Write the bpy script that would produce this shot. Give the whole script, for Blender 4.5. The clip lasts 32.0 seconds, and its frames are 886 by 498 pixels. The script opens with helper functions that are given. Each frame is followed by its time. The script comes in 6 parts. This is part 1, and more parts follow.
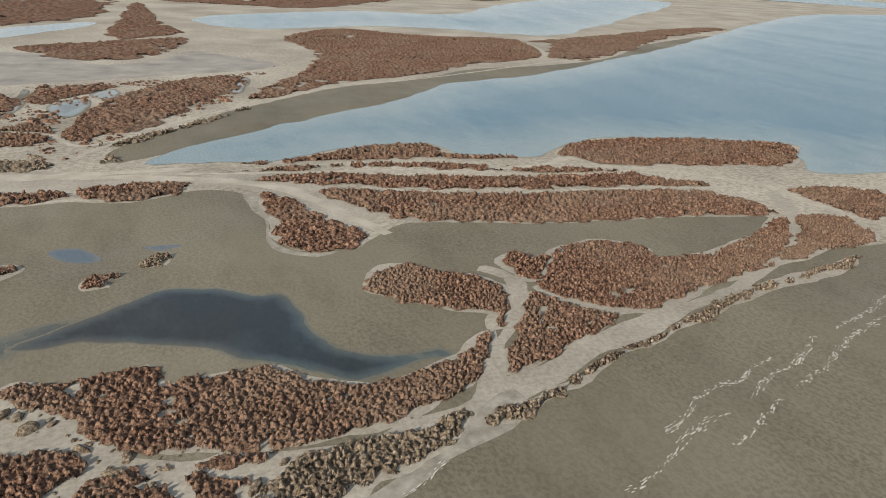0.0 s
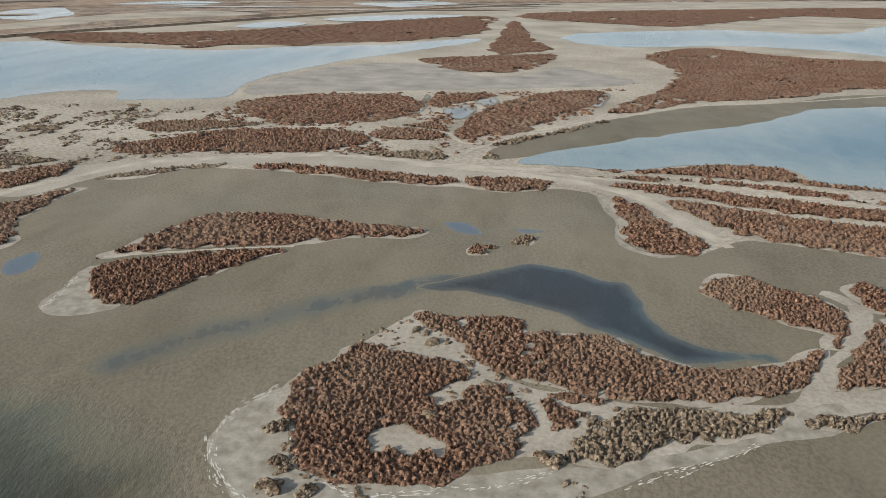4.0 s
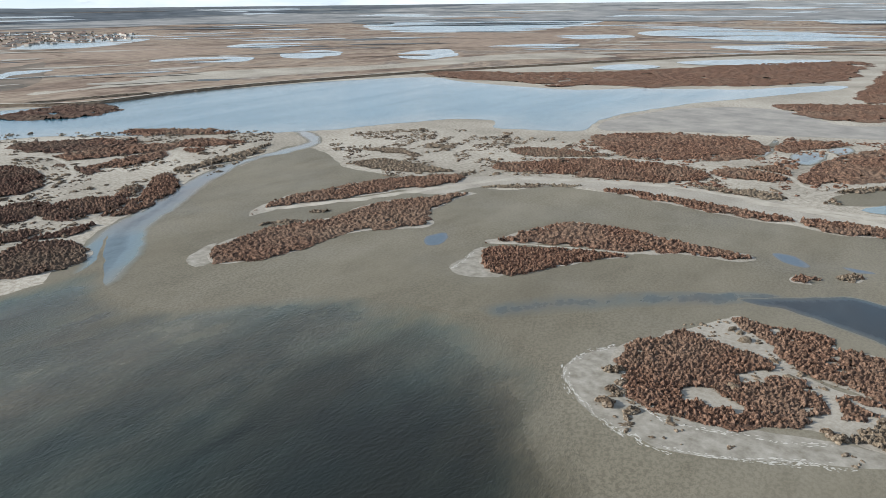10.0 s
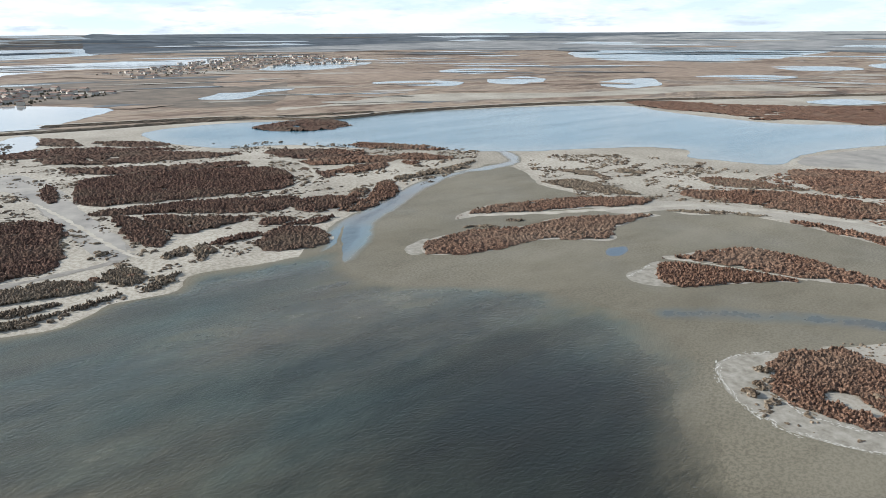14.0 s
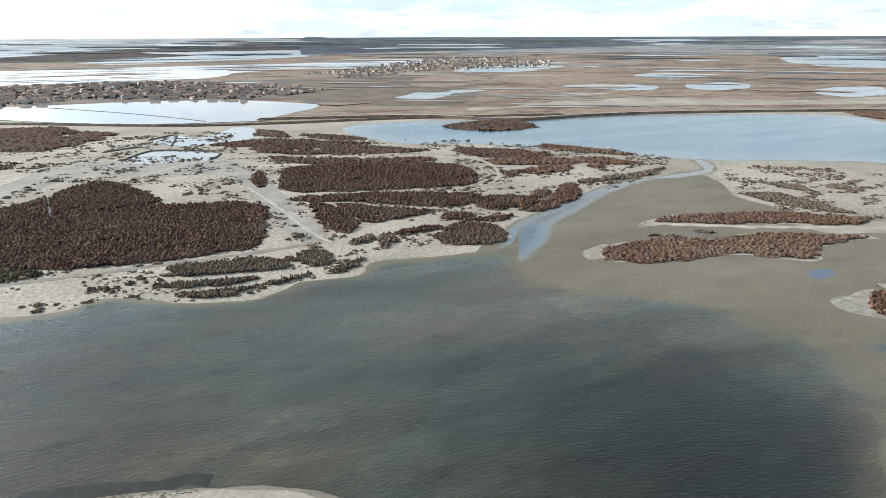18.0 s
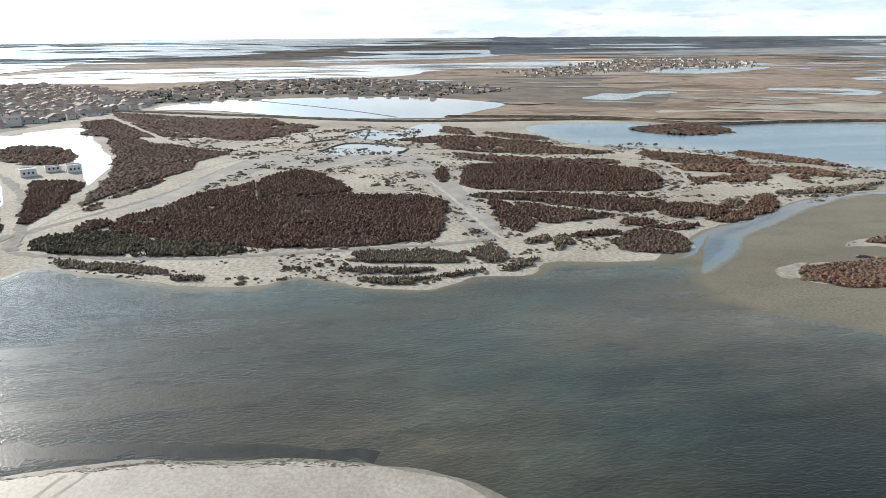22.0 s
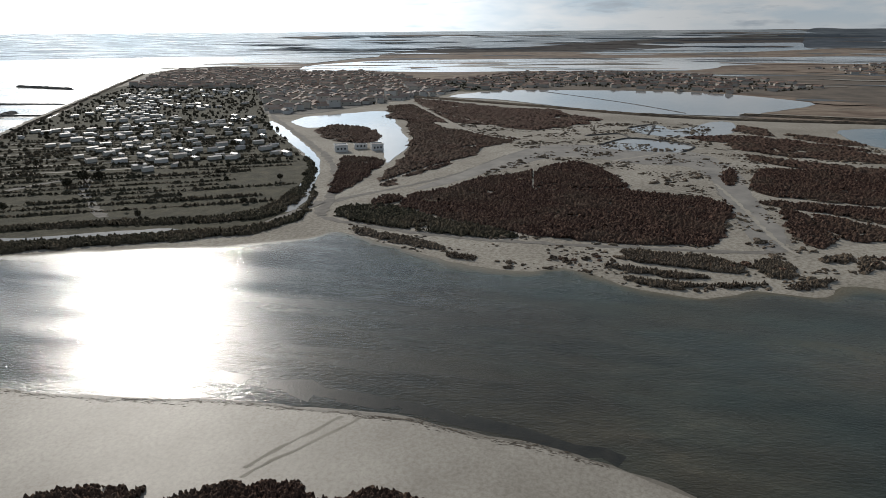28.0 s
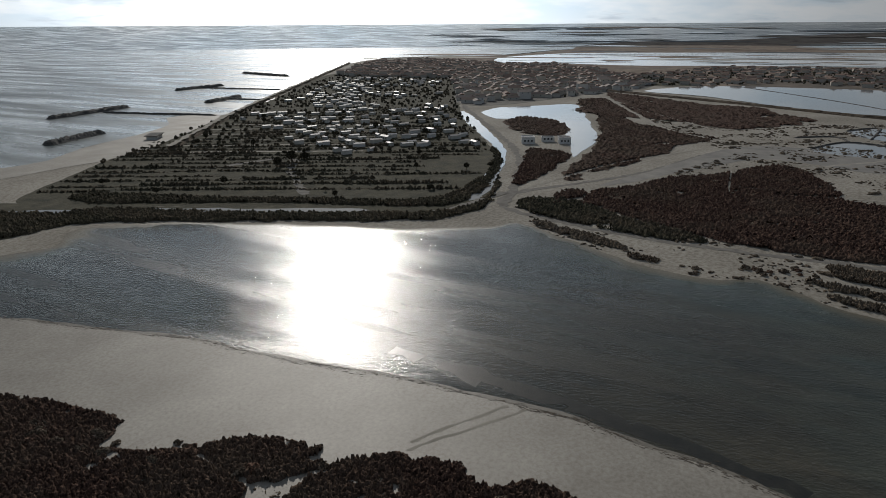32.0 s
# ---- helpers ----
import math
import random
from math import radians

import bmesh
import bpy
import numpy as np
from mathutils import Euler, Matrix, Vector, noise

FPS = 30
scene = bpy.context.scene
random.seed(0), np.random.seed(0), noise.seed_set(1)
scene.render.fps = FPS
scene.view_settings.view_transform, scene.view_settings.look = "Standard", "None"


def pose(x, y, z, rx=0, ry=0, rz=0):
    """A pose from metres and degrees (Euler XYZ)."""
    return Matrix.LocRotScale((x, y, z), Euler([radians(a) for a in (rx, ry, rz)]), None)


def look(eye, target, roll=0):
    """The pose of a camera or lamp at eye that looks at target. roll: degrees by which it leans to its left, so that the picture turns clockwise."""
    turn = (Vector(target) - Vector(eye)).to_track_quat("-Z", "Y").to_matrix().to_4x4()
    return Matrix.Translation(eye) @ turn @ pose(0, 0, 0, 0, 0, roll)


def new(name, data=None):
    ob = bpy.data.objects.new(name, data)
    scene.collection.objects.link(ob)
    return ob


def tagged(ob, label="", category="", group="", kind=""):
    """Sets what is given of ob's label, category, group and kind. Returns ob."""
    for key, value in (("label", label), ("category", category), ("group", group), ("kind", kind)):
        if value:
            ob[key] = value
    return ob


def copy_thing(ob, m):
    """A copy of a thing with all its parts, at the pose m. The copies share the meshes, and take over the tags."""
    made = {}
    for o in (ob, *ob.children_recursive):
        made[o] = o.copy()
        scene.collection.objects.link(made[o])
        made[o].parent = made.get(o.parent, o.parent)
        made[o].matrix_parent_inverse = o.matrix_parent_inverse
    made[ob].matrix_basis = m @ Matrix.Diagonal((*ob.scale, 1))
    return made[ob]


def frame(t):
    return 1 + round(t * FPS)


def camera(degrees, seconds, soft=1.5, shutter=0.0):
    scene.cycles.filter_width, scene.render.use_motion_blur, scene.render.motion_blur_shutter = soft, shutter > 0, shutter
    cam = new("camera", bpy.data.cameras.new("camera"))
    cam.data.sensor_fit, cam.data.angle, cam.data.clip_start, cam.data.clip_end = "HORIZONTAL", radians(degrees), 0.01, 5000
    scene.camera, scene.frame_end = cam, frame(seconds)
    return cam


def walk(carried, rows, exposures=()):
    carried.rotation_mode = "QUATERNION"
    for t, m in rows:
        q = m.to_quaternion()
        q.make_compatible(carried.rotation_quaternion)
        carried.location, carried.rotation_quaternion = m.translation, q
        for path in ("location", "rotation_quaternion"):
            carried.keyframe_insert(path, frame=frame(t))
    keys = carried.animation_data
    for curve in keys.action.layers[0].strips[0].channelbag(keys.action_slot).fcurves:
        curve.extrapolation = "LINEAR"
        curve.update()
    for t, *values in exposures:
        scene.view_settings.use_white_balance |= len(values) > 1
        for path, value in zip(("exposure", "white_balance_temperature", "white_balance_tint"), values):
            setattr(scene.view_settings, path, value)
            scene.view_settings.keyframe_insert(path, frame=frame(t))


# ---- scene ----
# A hovering flight over a salt-marsh lagoon beside a small seaside town. The eye hovers EYE metres over the world's origin.
cam = camera(64.43, 32.0, soft=0.8)
EYE, FLAT = 90.0, 2400.0
ROWS = [
    (0.0, -28.88, 106.28, 75.33, -18.539, -22.629, -2.316),
    (0.5, -31.08, 104.22, 75.56, -13.857, -22.718, -2.098),
    (1.0, -32.99, 100.82, 76.25, -8.099, -22.824, -1.750),
    (1.5, -34.21, 97.91, 76.71, -4.391, -22.797, -1.528),
    (2.0, -35.49, 94.15, 77.45, -1.536, -22.691, -1.332),
    (2.5, -36.42, 90.84, 77.95, 0.780, -22.544, -1.211),
    (3.0, -37.17, 88.06, 78.48, 3.534, -22.414, -0.950),
    (4.0, -38.01, 80.20, 80.01, 8.721, -22.133, -0.594),
    (5.0, -38.42, 73.09, 81.21, 13.444, -21.712, -0.273),
    (6.0, -37.56, 65.06, 82.65, 18.271, -21.278, 0.093),
    (7.0, -35.95, 56.98, 83.66, 23.163, -20.710, 0.354),
    (8.0, -34.27, 48.28, 85.17, 27.215, -20.242, 0.455),
    (9.0, -31.32, 39.29, 86.33, 31.389, -19.715, 0.477),
    (10.0, -26.63, 30.04, 87.44, 35.503, -19.149, 0.579),
    (11.0, -21.56, 20.37, 88.61, 39.392, -18.597, 0.255),
    (12.0, -14.41, 10.93, 90.06, 43.232, -18.050, 0.241),
    (13.0, -4.74, 2.28, 91.74, 47.345, -17.444, 0.294),
    (14.0, 1.31, -1.53, 92.40, 51.440, -17.079, 0.270),
    (15.0, 1.11, -1.10, 91.96, 55.243, -17.040, 0.238),
    (16.0, 0.69, -0.60, 91.23, 59.035, -16.953, 0.189),
    (17.0, 0.37, -0.28, 90.71, 62.805, -16.868, 0.170),
    (18.0, 0.14, -0.08, 90.29, 66.548, -16.748, 0.175),
    (19.0, 0.07, -0.04, 90.15, 70.222, -16.681, 0.188),
    (20.0, 0.00, 0.00, 90.00, 73.993, -16.665, 0.201),
    (21.0, 0.00, 0.00, 90.00, 77.631, -16.686, 0.237),
    (22.0, 0.00, 0.00, 90.00, 81.296, -16.709, 0.269),
    (23.0, 0.00, 0.00, 90.00, 84.972, -16.731, 0.298),
    (24.0, 0.00, 0.00, 90.00, 88.734, -16.801, 0.286),
    (25.0, 0.00, 0.00, 90.00, 92.463, -16.888, 0.259),
    (26.0, 0.00, 0.00, 90.00, 96.250, -16.985, 0.270),
    (27.0, 0.00, 0.00, 90.00, 100.056, -17.090, 0.302),
    (28.0, 0.00, 0.00, 90.00, 103.842, -17.202, 0.338),
    (29.0, 0.00, 0.00, 90.00, 107.568, -17.319, 0.358),
    (30.0, 0.00, 0.00, 90.00, 111.350, -17.469, 0.390),
    (31.0, 0.00, 0.00, 90.00, 115.184, -17.607, 0.390),
    (32.0, 0.00, 0.00, 90.00, 119.010, -17.724, 0.318),
]
EXPOSURES = [(0, 0.45, 7000, 10), (4, 0.45, 6850, 10), (9, 0.58, 6300, 9), (13, 0.7, 6250, 9), (19, 0.75, 6400, 8), (23, 0.55, 6450, 9), (25, 0.12, 6500, 10), (28, -0.62, 6550, 10), (32, -1.28, 6500, 10)]
walk(cam, [(t, pose(x, y, z, 90 + pitch, roll, yaw)) for t, x, y, z, yaw, pitch, roll in ROWS], EXPOSURES)

# ---- light ----
SUN_ELEVATION, SUN_FROM = 24.0, Vector((-0.784, -0.621, 0))
world = bpy.data.worlds.new("sky")
scene.world = world
world.use_nodes = True
wn = world.node_tree.nodes
sky = wn.new("ShaderNodeTexSky")
sky.sky_type, sky.sun_disc = "NISHITA", False
sky.sun_elevation, sky.sun_rotation = radians(SUN_ELEVATION), math.atan2(SUN_FROM.x, SUN_FROM.y) % (2 * math.pi)
sky.dust_density, sky.ozone_density = 0.8, 2.0
veil = wn.new("ShaderNodeMix")
veil.data_type = "RGBA"
veil.inputs["Factor"].default_value, veil.inputs["B"].default_value = 0.5, (4.6, 5.2, 6.0, 1)
world.node_tree.links.new(sky.outputs[0], veil.inputs["A"])
world.node_tree.links.new(veil.outputs["Result"], wn["Background"].inputs[0])
wn["Background"].inputs[1].default_value = 0.088
lamp = bpy.data.lights.new("sun", "SUN")
lamp.energy, lamp.angle, lamp.color = 4.2, radians(1.2), (1.0, 0.95, 0.88)
sun = new("sun", lamp)
toward = SUN_FROM.normalized() * math.cos(radians(SUN_ELEVATION)) + Vector((0, 0, math.sin(radians(SUN_ELEVATION))))
sun.matrix_world = look(toward * 900, (0, 0, 0))


# ---- materials ----
def socket(tree, value, target):
    if hasattr(value, "links"):
        tree.links.new(value, target)
    else:
        target.default_value = value


class Mat:
    """A small builder for node materials in object space (all meshes are built in world metres)."""

    def __init__(self, name, roughness=0.9, specular=0.3):
        self.m = bpy.data.materials.new(name)
        self.m.use_nodes = True
        self.t = self.m.node_tree
        self.p = self.t.nodes["Principled BSDF"]
        self.p.inputs["Roughness"].default_value = roughness
        self.p.inputs["Specular IOR Level"].default_value = specular
        self.co = self.t.nodes.new("ShaderNodeTexCoord").outputs["Object"]

    def place(self, scale=(1, 1, 1), turn=0.0):
        n = self.t.nodes.new("ShaderNodeMapping")
        n.inputs["Scale"].default_value = scale
        n.inputs["Rotation"].default_value = (0, 0, radians(turn))
        self.t.links.new(self.co, n.inputs["Vector"])
        return n.outputs[0]

    def noise(self, scale, detail=4.0, rough=0.55, at=None, distortion=0.0):
        n = self.t.nodes.new("ShaderNodeTexNoise")
        n.inputs["Scale"].default_value, n.inputs["Detail"].default_value = scale, detail
        n.inputs["Roughness"].default_value, n.inputs["Distortion"].default_value = rough, distortion
        self.t.links.new(self.co if at is None else at, n.inputs["Vector"])
        return n.outputs["Fac"]

    def cells(self, scale, at=None):
        n = self.t.nodes.new("ShaderNodeTexVoronoi")
        n.inputs["Scale"].default_value = scale
        self.t.links.new(self.co if at is None else at, n.inputs["Vector"])
        return n.outputs["Distance"]

    def ramp(self, fac, *stops):
        n = self.t.nodes.new("ShaderNodeValToRGB")
        e = n.color_ramp.elements
        while len(e) < len(stops):
            e.new(0.5)
        for k, (at, colour) in zip(e, stops):
            k.position, k.color = at, (*colour, 1)
        socket(self.t, fac, n.inputs[0])
        return n.outputs[0]

    def span(self, fac, lo, hi):
        n = self.t.nodes.new("ShaderNodeMapRange")
        n.inputs["From Min"].default_value, n.inputs["From Max"].default_value = lo, hi
        socket(self.t, fac, n.inputs["Value"])
        return n.outputs[0]

    def mix(self, fac, a, b, how="MIX"):
        n = self.t.nodes.new("ShaderNodeMix")
        n.data_type, n.blend_type = "RGBA", how
        for v, s in ((fac, n.inputs["Factor"]), (a, n.inputs["A"]), (b, n.inputs["B"])):
            socket(self.t, (*v, 1) if isinstance(v, tuple) and len(v) == 3 and s.name != "Factor" else v, s)
        return n.outputs["Result"]

    def math(self, how, a, b=0.5):
        n = self.t.nodes.new("ShaderNodeMath")
        n.operation = how
        socket(self.t, a, n.inputs[0]), socket(self.t, b, n.inputs[1])
        return n.outputs[0]

    def attribute(self, name):
        n = self.t.nodes.new("ShaderNodeAttribute")
        n.attribute_name = name
        return n.outputs["Fac"]

    def random(self):
        return self.t.nodes.new("ShaderNodeObjectInfo").outputs["Random"]

    def bump(self, height, strength, distance):
        n = self.t.nodes.new("ShaderNodeBump")
        n.inputs["Strength"].default_value, n.inputs["Distance"].default_value = strength, distance
        socket(self.t, height, n.inputs["Height"])
        self.t.links.new(n.outputs[0], self.p.inputs["Normal"])

    def done(self, colour, roughness=None):
        socket(self.t, (*colour, 1) if isinstance(colour, tuple) else colour, self.p.inputs["Base Color"])
        if roughness is not None:
            socket(self.t, roughness, self.p.inputs["Roughness"])
        return self.m


def make_silt():
    m = Mat("pale_silt", 0.92, 0.2)
    a = m.ramp(m.noise(0.016, 6), (0.3, (0.29, 0.262, 0.212)), (0.55, (0.42, 0.385, 0.32)), (0.75, (0.51, 0.475, 0.40)))
    b = m.ramp(m.noise(0.5, 6, 0.7), (0.38, (0.45, 0.42, 0.38)), (0.58, (1, 1, 1)))
    m.bump(m.noise(0.7, 6), 0.6, 0.25)
    return m.done(m.mix(0.7, a, b, "MULTIPLY"))


def mud_tone(m):
    """The colour of wet mud, shared by the bare flats and the bed under shallow water."""
    base = m.ramp(m.noise(0.011, 6, 0.6, m.place((1, 0.4, 1), 35)), (0.3, (0.132, 0.116, 0.080)), (0.5, (0.180, 0.160, 0.115)), (0.7, (0.225, 0.202, 0.150)))
    blot = m.ramp(m.noise(0.06, 6, 0.7, m.place((1, 0.42, 1), 25)), (0.34, (0.74, 0.73, 0.70)), (0.52, (1, 1, 1)))
    dots = m.ramp(m.noise(1.15, 3, 0.75, m.place((1, 0.75, 1), 60)), (0.42, (0.58, 0.57, 0.55)), (0.56, (1, 1, 1)))
    wet = m.span(m.noise(0.02, 4), 0.36, 0.62)
    return m.mix(m.math("ADD", m.math("MULTIPLY", wet, 0.5), 0.28), m.mix(0.7, base, blot, "MULTIPLY"), dots, "MULTIPLY")


def make_mud():
    m = Mat("wet_grey_mud", 0.7, 0.3)
    m.bump(m.noise(1.1, 3, 0.6), 0.6, 0.12)
    return m.done(mud_tone(m), m.span(m.noise(0.025, 4), -0.2, 0.75))


def make_sand(name="pale_dry_sand", rough=0.68, specular=0.4):
    m = Mat(name, rough, specular)
    base = m.ramp(m.noise(0.05, 6), (0.3, (0.29, 0.26, 0.21)), (0.7, (0.43, 0.395, 0.33)))
    fine = m.ramp(m.noise(0.9, 6, 0.75), (0.36, (0.6, 0.58, 0.55)), (0.6, (1, 1, 1)))
    m.bump(m.noise(1.6, 5), 0.35, 0.06)
    return m.done(m.mix(0.8, base, fine, "MULTIPLY"))


def make_track():
    m = Mat("trodden_track", 0.95, 0.15)
    base = m.ramp(m.noise(0.11, 6, 0.6), (0.3, (0.30, 0.27, 0.22)), (0.6, (0.43, 0.395, 0.33)))
    m.bump(m.noise(1.5, 4), 0.5, 0.1)
    return m.done(base)


def make_road():
    m = Mat("grey_gravel_road", 0.95, 0.15)
    base = m.ramp(m.noise(0.2, 6, 0.6), (0.3, (0.17, 0.155, 0.135)), (0.7, (0.29, 0.27, 0.235)))
    m.bump(m.noise(1.5, 4), 0.5, 0.1)
    return m.done(base)


def make_shrub(name, dark, mid, light, dry):
    m = Mat(name, 0.95, 0.1)
    # Random plant tones; their dark lumps and specks also imitate shaded gaps between bushes.
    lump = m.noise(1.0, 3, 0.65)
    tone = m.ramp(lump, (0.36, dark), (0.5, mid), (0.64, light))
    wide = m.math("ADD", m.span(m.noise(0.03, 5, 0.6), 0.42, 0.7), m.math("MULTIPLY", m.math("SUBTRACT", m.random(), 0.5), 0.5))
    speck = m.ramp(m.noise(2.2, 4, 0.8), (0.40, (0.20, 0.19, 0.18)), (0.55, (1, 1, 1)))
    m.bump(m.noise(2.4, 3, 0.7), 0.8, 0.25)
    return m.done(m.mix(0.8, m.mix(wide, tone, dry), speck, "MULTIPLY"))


def make_water(name, shallow, deep, rough, ripple, mud=False, streak=0.22):
    """Turbid water: its own colour goes from the bed to deep with the way from the shore (attribute depth)."""
    m = Mat(name, rough, 0.5)
    m.p.inputs["IOR"].default_value = 1.33
    own = m.attribute("depth")
    wide = m.math("MULTIPLY", m.math("SUBTRACT", m.noise(0.02, 6, 0.65, m.place((1, 0.45, 1), 20)), 0.5), 1.2)
    rag = m.math("MULTIPLY", m.math("SUBTRACT", m.noise(0.11, 6, 0.7, m.place((1, 0.5, 1), 40)), 0.5), 0.6)
    d = m.math("ADD", own, m.math("MULTIPLY", m.math("ADD", wide, rag), m.span(own, 0.0, 0.1)))
    d = m.math("MAXIMUM", d, m.math("MULTIPLY", own, 0.62))
    mid = tuple(0.45 * a + 0.55 * b for a, b in zip(shallow, deep))
    stops = ((0.16, shallow), (0.42, mid), (0.72, deep), (1.0, tuple(0.55 * c for c in deep))) if mud else ((0.06, shallow), (0.5, mid), (0.85, deep))
    col = m.ramp(d, *stops)
    grain = m.ramp(m.noise(0.9, 4, 0.75, m.place((1, 0.5, 1), 60)), (0.36, (0.82, 0.82, 0.82)), (0.6, (1, 1, 1)))
    col = m.mix(0.8, col, grain, "MULTIPLY")
    gloss = m.math("ADD", m.math("MULTIPLY", m.span(m.noise(0.028, 4, 0.6, m.place((1, 0.16, 1), 62)), 0.38, 0.62), streak), rough - 0.1)
    if mud:
        weed = m.ramp(m.noise(0.045, 5, 0.7, m.place((1, 0.35, 1), 75)), (0.60, (1, 1, 1)), (0.70, (0.5, 0.52, 0.5)))
        col = m.mix(0.9, col, weed, "MULTIPLY")
        cast = m.ramp(m.noise(0.014, 4, 0.6, m.place((1, 0.55, 1), 70)), (0.40, (1.0, 0.86, 0.72)), (0.50, (0.98, 1.0, 0.92)), (0.60, (0.82, 1.06, 1.12)))
        col = m.mix(0.9, col, cast, "MULTIPLY")
        col = m.mix(m.span(d, 0.02, 0.3), mud_tone(m), col)
        gloss = m.math("ADD", gloss, m.math("MULTIPLY", m.math("SUBTRACT", 1.0, m.span(d, 0.0, 0.35)), 0.5))
    fine = m.noise(1.2, 3, 0.68, m.place((1, 0.5, 1), 60))
    waves = m.math("ADD", fine, m.math("MULTIPLY", m.noise(0.12, 4, 0.65, m.place((1, 0.35, 1), 65)), 1.0))
    m.bump(waves, ripple, 0.35)
    return m.done(col, gloss)


def make_plain():
    m = Mat("far_marsh", 0.95, 0.1)
    at = m.place((1, 0.5, 1), 52)
    a = m.ramp(m.noise(0.010, 9, 0.7, at, 0.8), (0.36, (0.105, 0.083, 0.068)), (0.44, (0.21, 0.153, 0.116)), (0.53, (0.33, 0.265, 0.20)), (0.60, (0.18, 0.145, 0.118)), (0.68, (0.46, 0.43, 0.38)))
    b = m.ramp(m.noise(0.06, 6, 0.75, at), (0.36, (0.55, 0.52, 0.49)), (0.56, (1, 1, 1)))
    return m.done(m.mix(0.8, a, b, "MULTIPLY"))


def make_plain_colour(name, lo, hi, scale, rough=0.9, relief=0.0, depth=0.1):
    m = Mat(name, rough, 0.3)
    col = m.ramp(m.noise(scale, 6, 0.65), (0.3, lo), (0.7, hi))
    if relief:
        m.bump(m.noise(scale * 6, 4), relief, depth)
    return m.done(col)


def make_varied(name, tones, rough=0.85):
    """One of some tones for each object, with a little grain."""
    m = Mat(name, rough, 0.3)
    tone = m.ramp(m.random(), *[(k / max(1, len(tones) - 1), c) for k, c in enumerate(tones)])
    grain = m.ramp(m.noise(1.1, 5, 0.7), (0.3, (0.72, 0.72, 0.72)), (0.65, (1, 1, 1)))
    return m.done(m.mix(0.7, tone, grain, "MULTIPLY"))


GREYSILT = make_plain_colour("grey_trodden_silt", (0.19, 0.18, 0.165), (0.36, 0.335, 0.29), 0.045, 0.92, 0.5, 0.15)
SILT, MUD, SAND, TRACK, ROAD, PLAIN = make_silt(), make_mud(), make_sand(), make_track(), make_road(), make_plain()
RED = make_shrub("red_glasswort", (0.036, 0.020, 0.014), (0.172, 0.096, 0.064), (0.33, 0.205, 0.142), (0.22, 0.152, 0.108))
# Darker copy of RED: a duller western plant tone plus backlit shade in the colour.
BACKLITRED = make_shrub("dark_backlit_glasswort", (0.035, 0.019, 0.015), (0.115, 0.066, 0.049), (0.23, 0.145, 0.105), (0.15, 0.108, 0.078))
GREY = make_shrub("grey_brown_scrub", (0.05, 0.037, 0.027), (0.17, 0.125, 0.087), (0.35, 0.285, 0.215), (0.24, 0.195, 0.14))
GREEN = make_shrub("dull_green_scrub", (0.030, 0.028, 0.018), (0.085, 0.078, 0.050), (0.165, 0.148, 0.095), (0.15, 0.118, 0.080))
# The shallow tone holds a pale bed and some painted sky reflection.
LAGOON = make_water("lagoon_water", (0.112, 0.112, 0.086), (0.028, 0.032, 0.025), 0.19, 0.6, True, 0.26)
CHANNEL = make_water("pale_channel_water", (0.20, 0.195, 0.175), (0.17, 0.180, 0.185), 0.2, 0.05, True, 0.04)
BLUE = make_water("pale_blue_water", (0.19, 0.23, 0.235), (0.055, 0.135, 0.18), 0.24, 0.2, False, 0.05)
EASTBLUE = make_water("turquoise_lagoon_water", (0.20, 0.265, 0.275), (0.045, 0.140, 0.195), 0.26, 0.55, False, 0.05)
PUDDLE = make_water("grey_blue_puddle_water", (0.15, 0.155, 0.15), (0.095, 0.125, 0.15), 0.18, 0.08, False, 0.05)
PAN = make_water("salt_pan_water", (0.34, 0.345, 0.335), (0.24, 0.265, 0.275), 0.13, 0.03, False, 0.03)
POOL = make_water("shallow_pool_water", (0.115, 0.110, 0.092), (0.055, 0.062, 0.068), 0.20, 0.06, True, 0.08)
SEA = make_water("sea_water", (0.16, 0.18, 0.17), (0.05, 0.075, 0.085), 0.28, 0.35)
SPITSAND = make_sand("damp_spit_sand", 0.58, 0.45)
WEED = make_plain_colour("drowned_weed", (0.016, 0.016, 0.011), (0.045, 0.042, 0.030), 0.25, 0.3, 0.4, 0.15)
WETSAND = make_plain_colour("wet_sand", (0.13, 0.115, 0.09), (0.24, 0.215, 0.17), 0.3, 0.55, 0.4, 0.1)
FOAM = make_plain_colour("dried_foam", (0.42, 0.40, 0.35), (0.62, 0.60, 0.54), 0.8, 0.9)
ROCK = make_plain_colour("dark_boulders", (0.05, 0.047, 0.042), (0.16, 0.15, 0.135), 0.4, 0.9, 0.8, 0.4)
TURF = make_plain_colour("camp_grass", (0.030, 0.031, 0.017), (0.110, 0.098, 0.060), 0.09, 1.0, 0.8, 0.6)
YARD = make_plain_colour("town_ground", (0.06, 0.06, 0.05), (0.17, 0.16, 0.14), 0.03, 0.9)
# Grey-blue of the far land is distance haze put into its colour.
HAZELAND = make_plain_colour("far_land", (0.115, 0.122, 0.125), (0.30, 0.295, 0.28), 0.008, 1.0)
BROWNLAND = make_plain_colour("brown_gardens", (0.06, 0.052, 0.04), (0.20, 0.155, 0.115), 0.02, 1.0)
WALLS = make_varied("house_render", [(0.72, 0.70, 0.65), (0.62, 0.56, 0.47), (0.78, 0.77, 0.74), (0.55, 0.50, 0.43), (0.70, 0.66, 0.58)])
ROOFS = make_varied("roof_tiles", [(0.26, 0.17, 0.13), (0.38, 0.29, 0.23), (0.30, 0.23, 0.19), (0.42, 0.36, 0.31)])
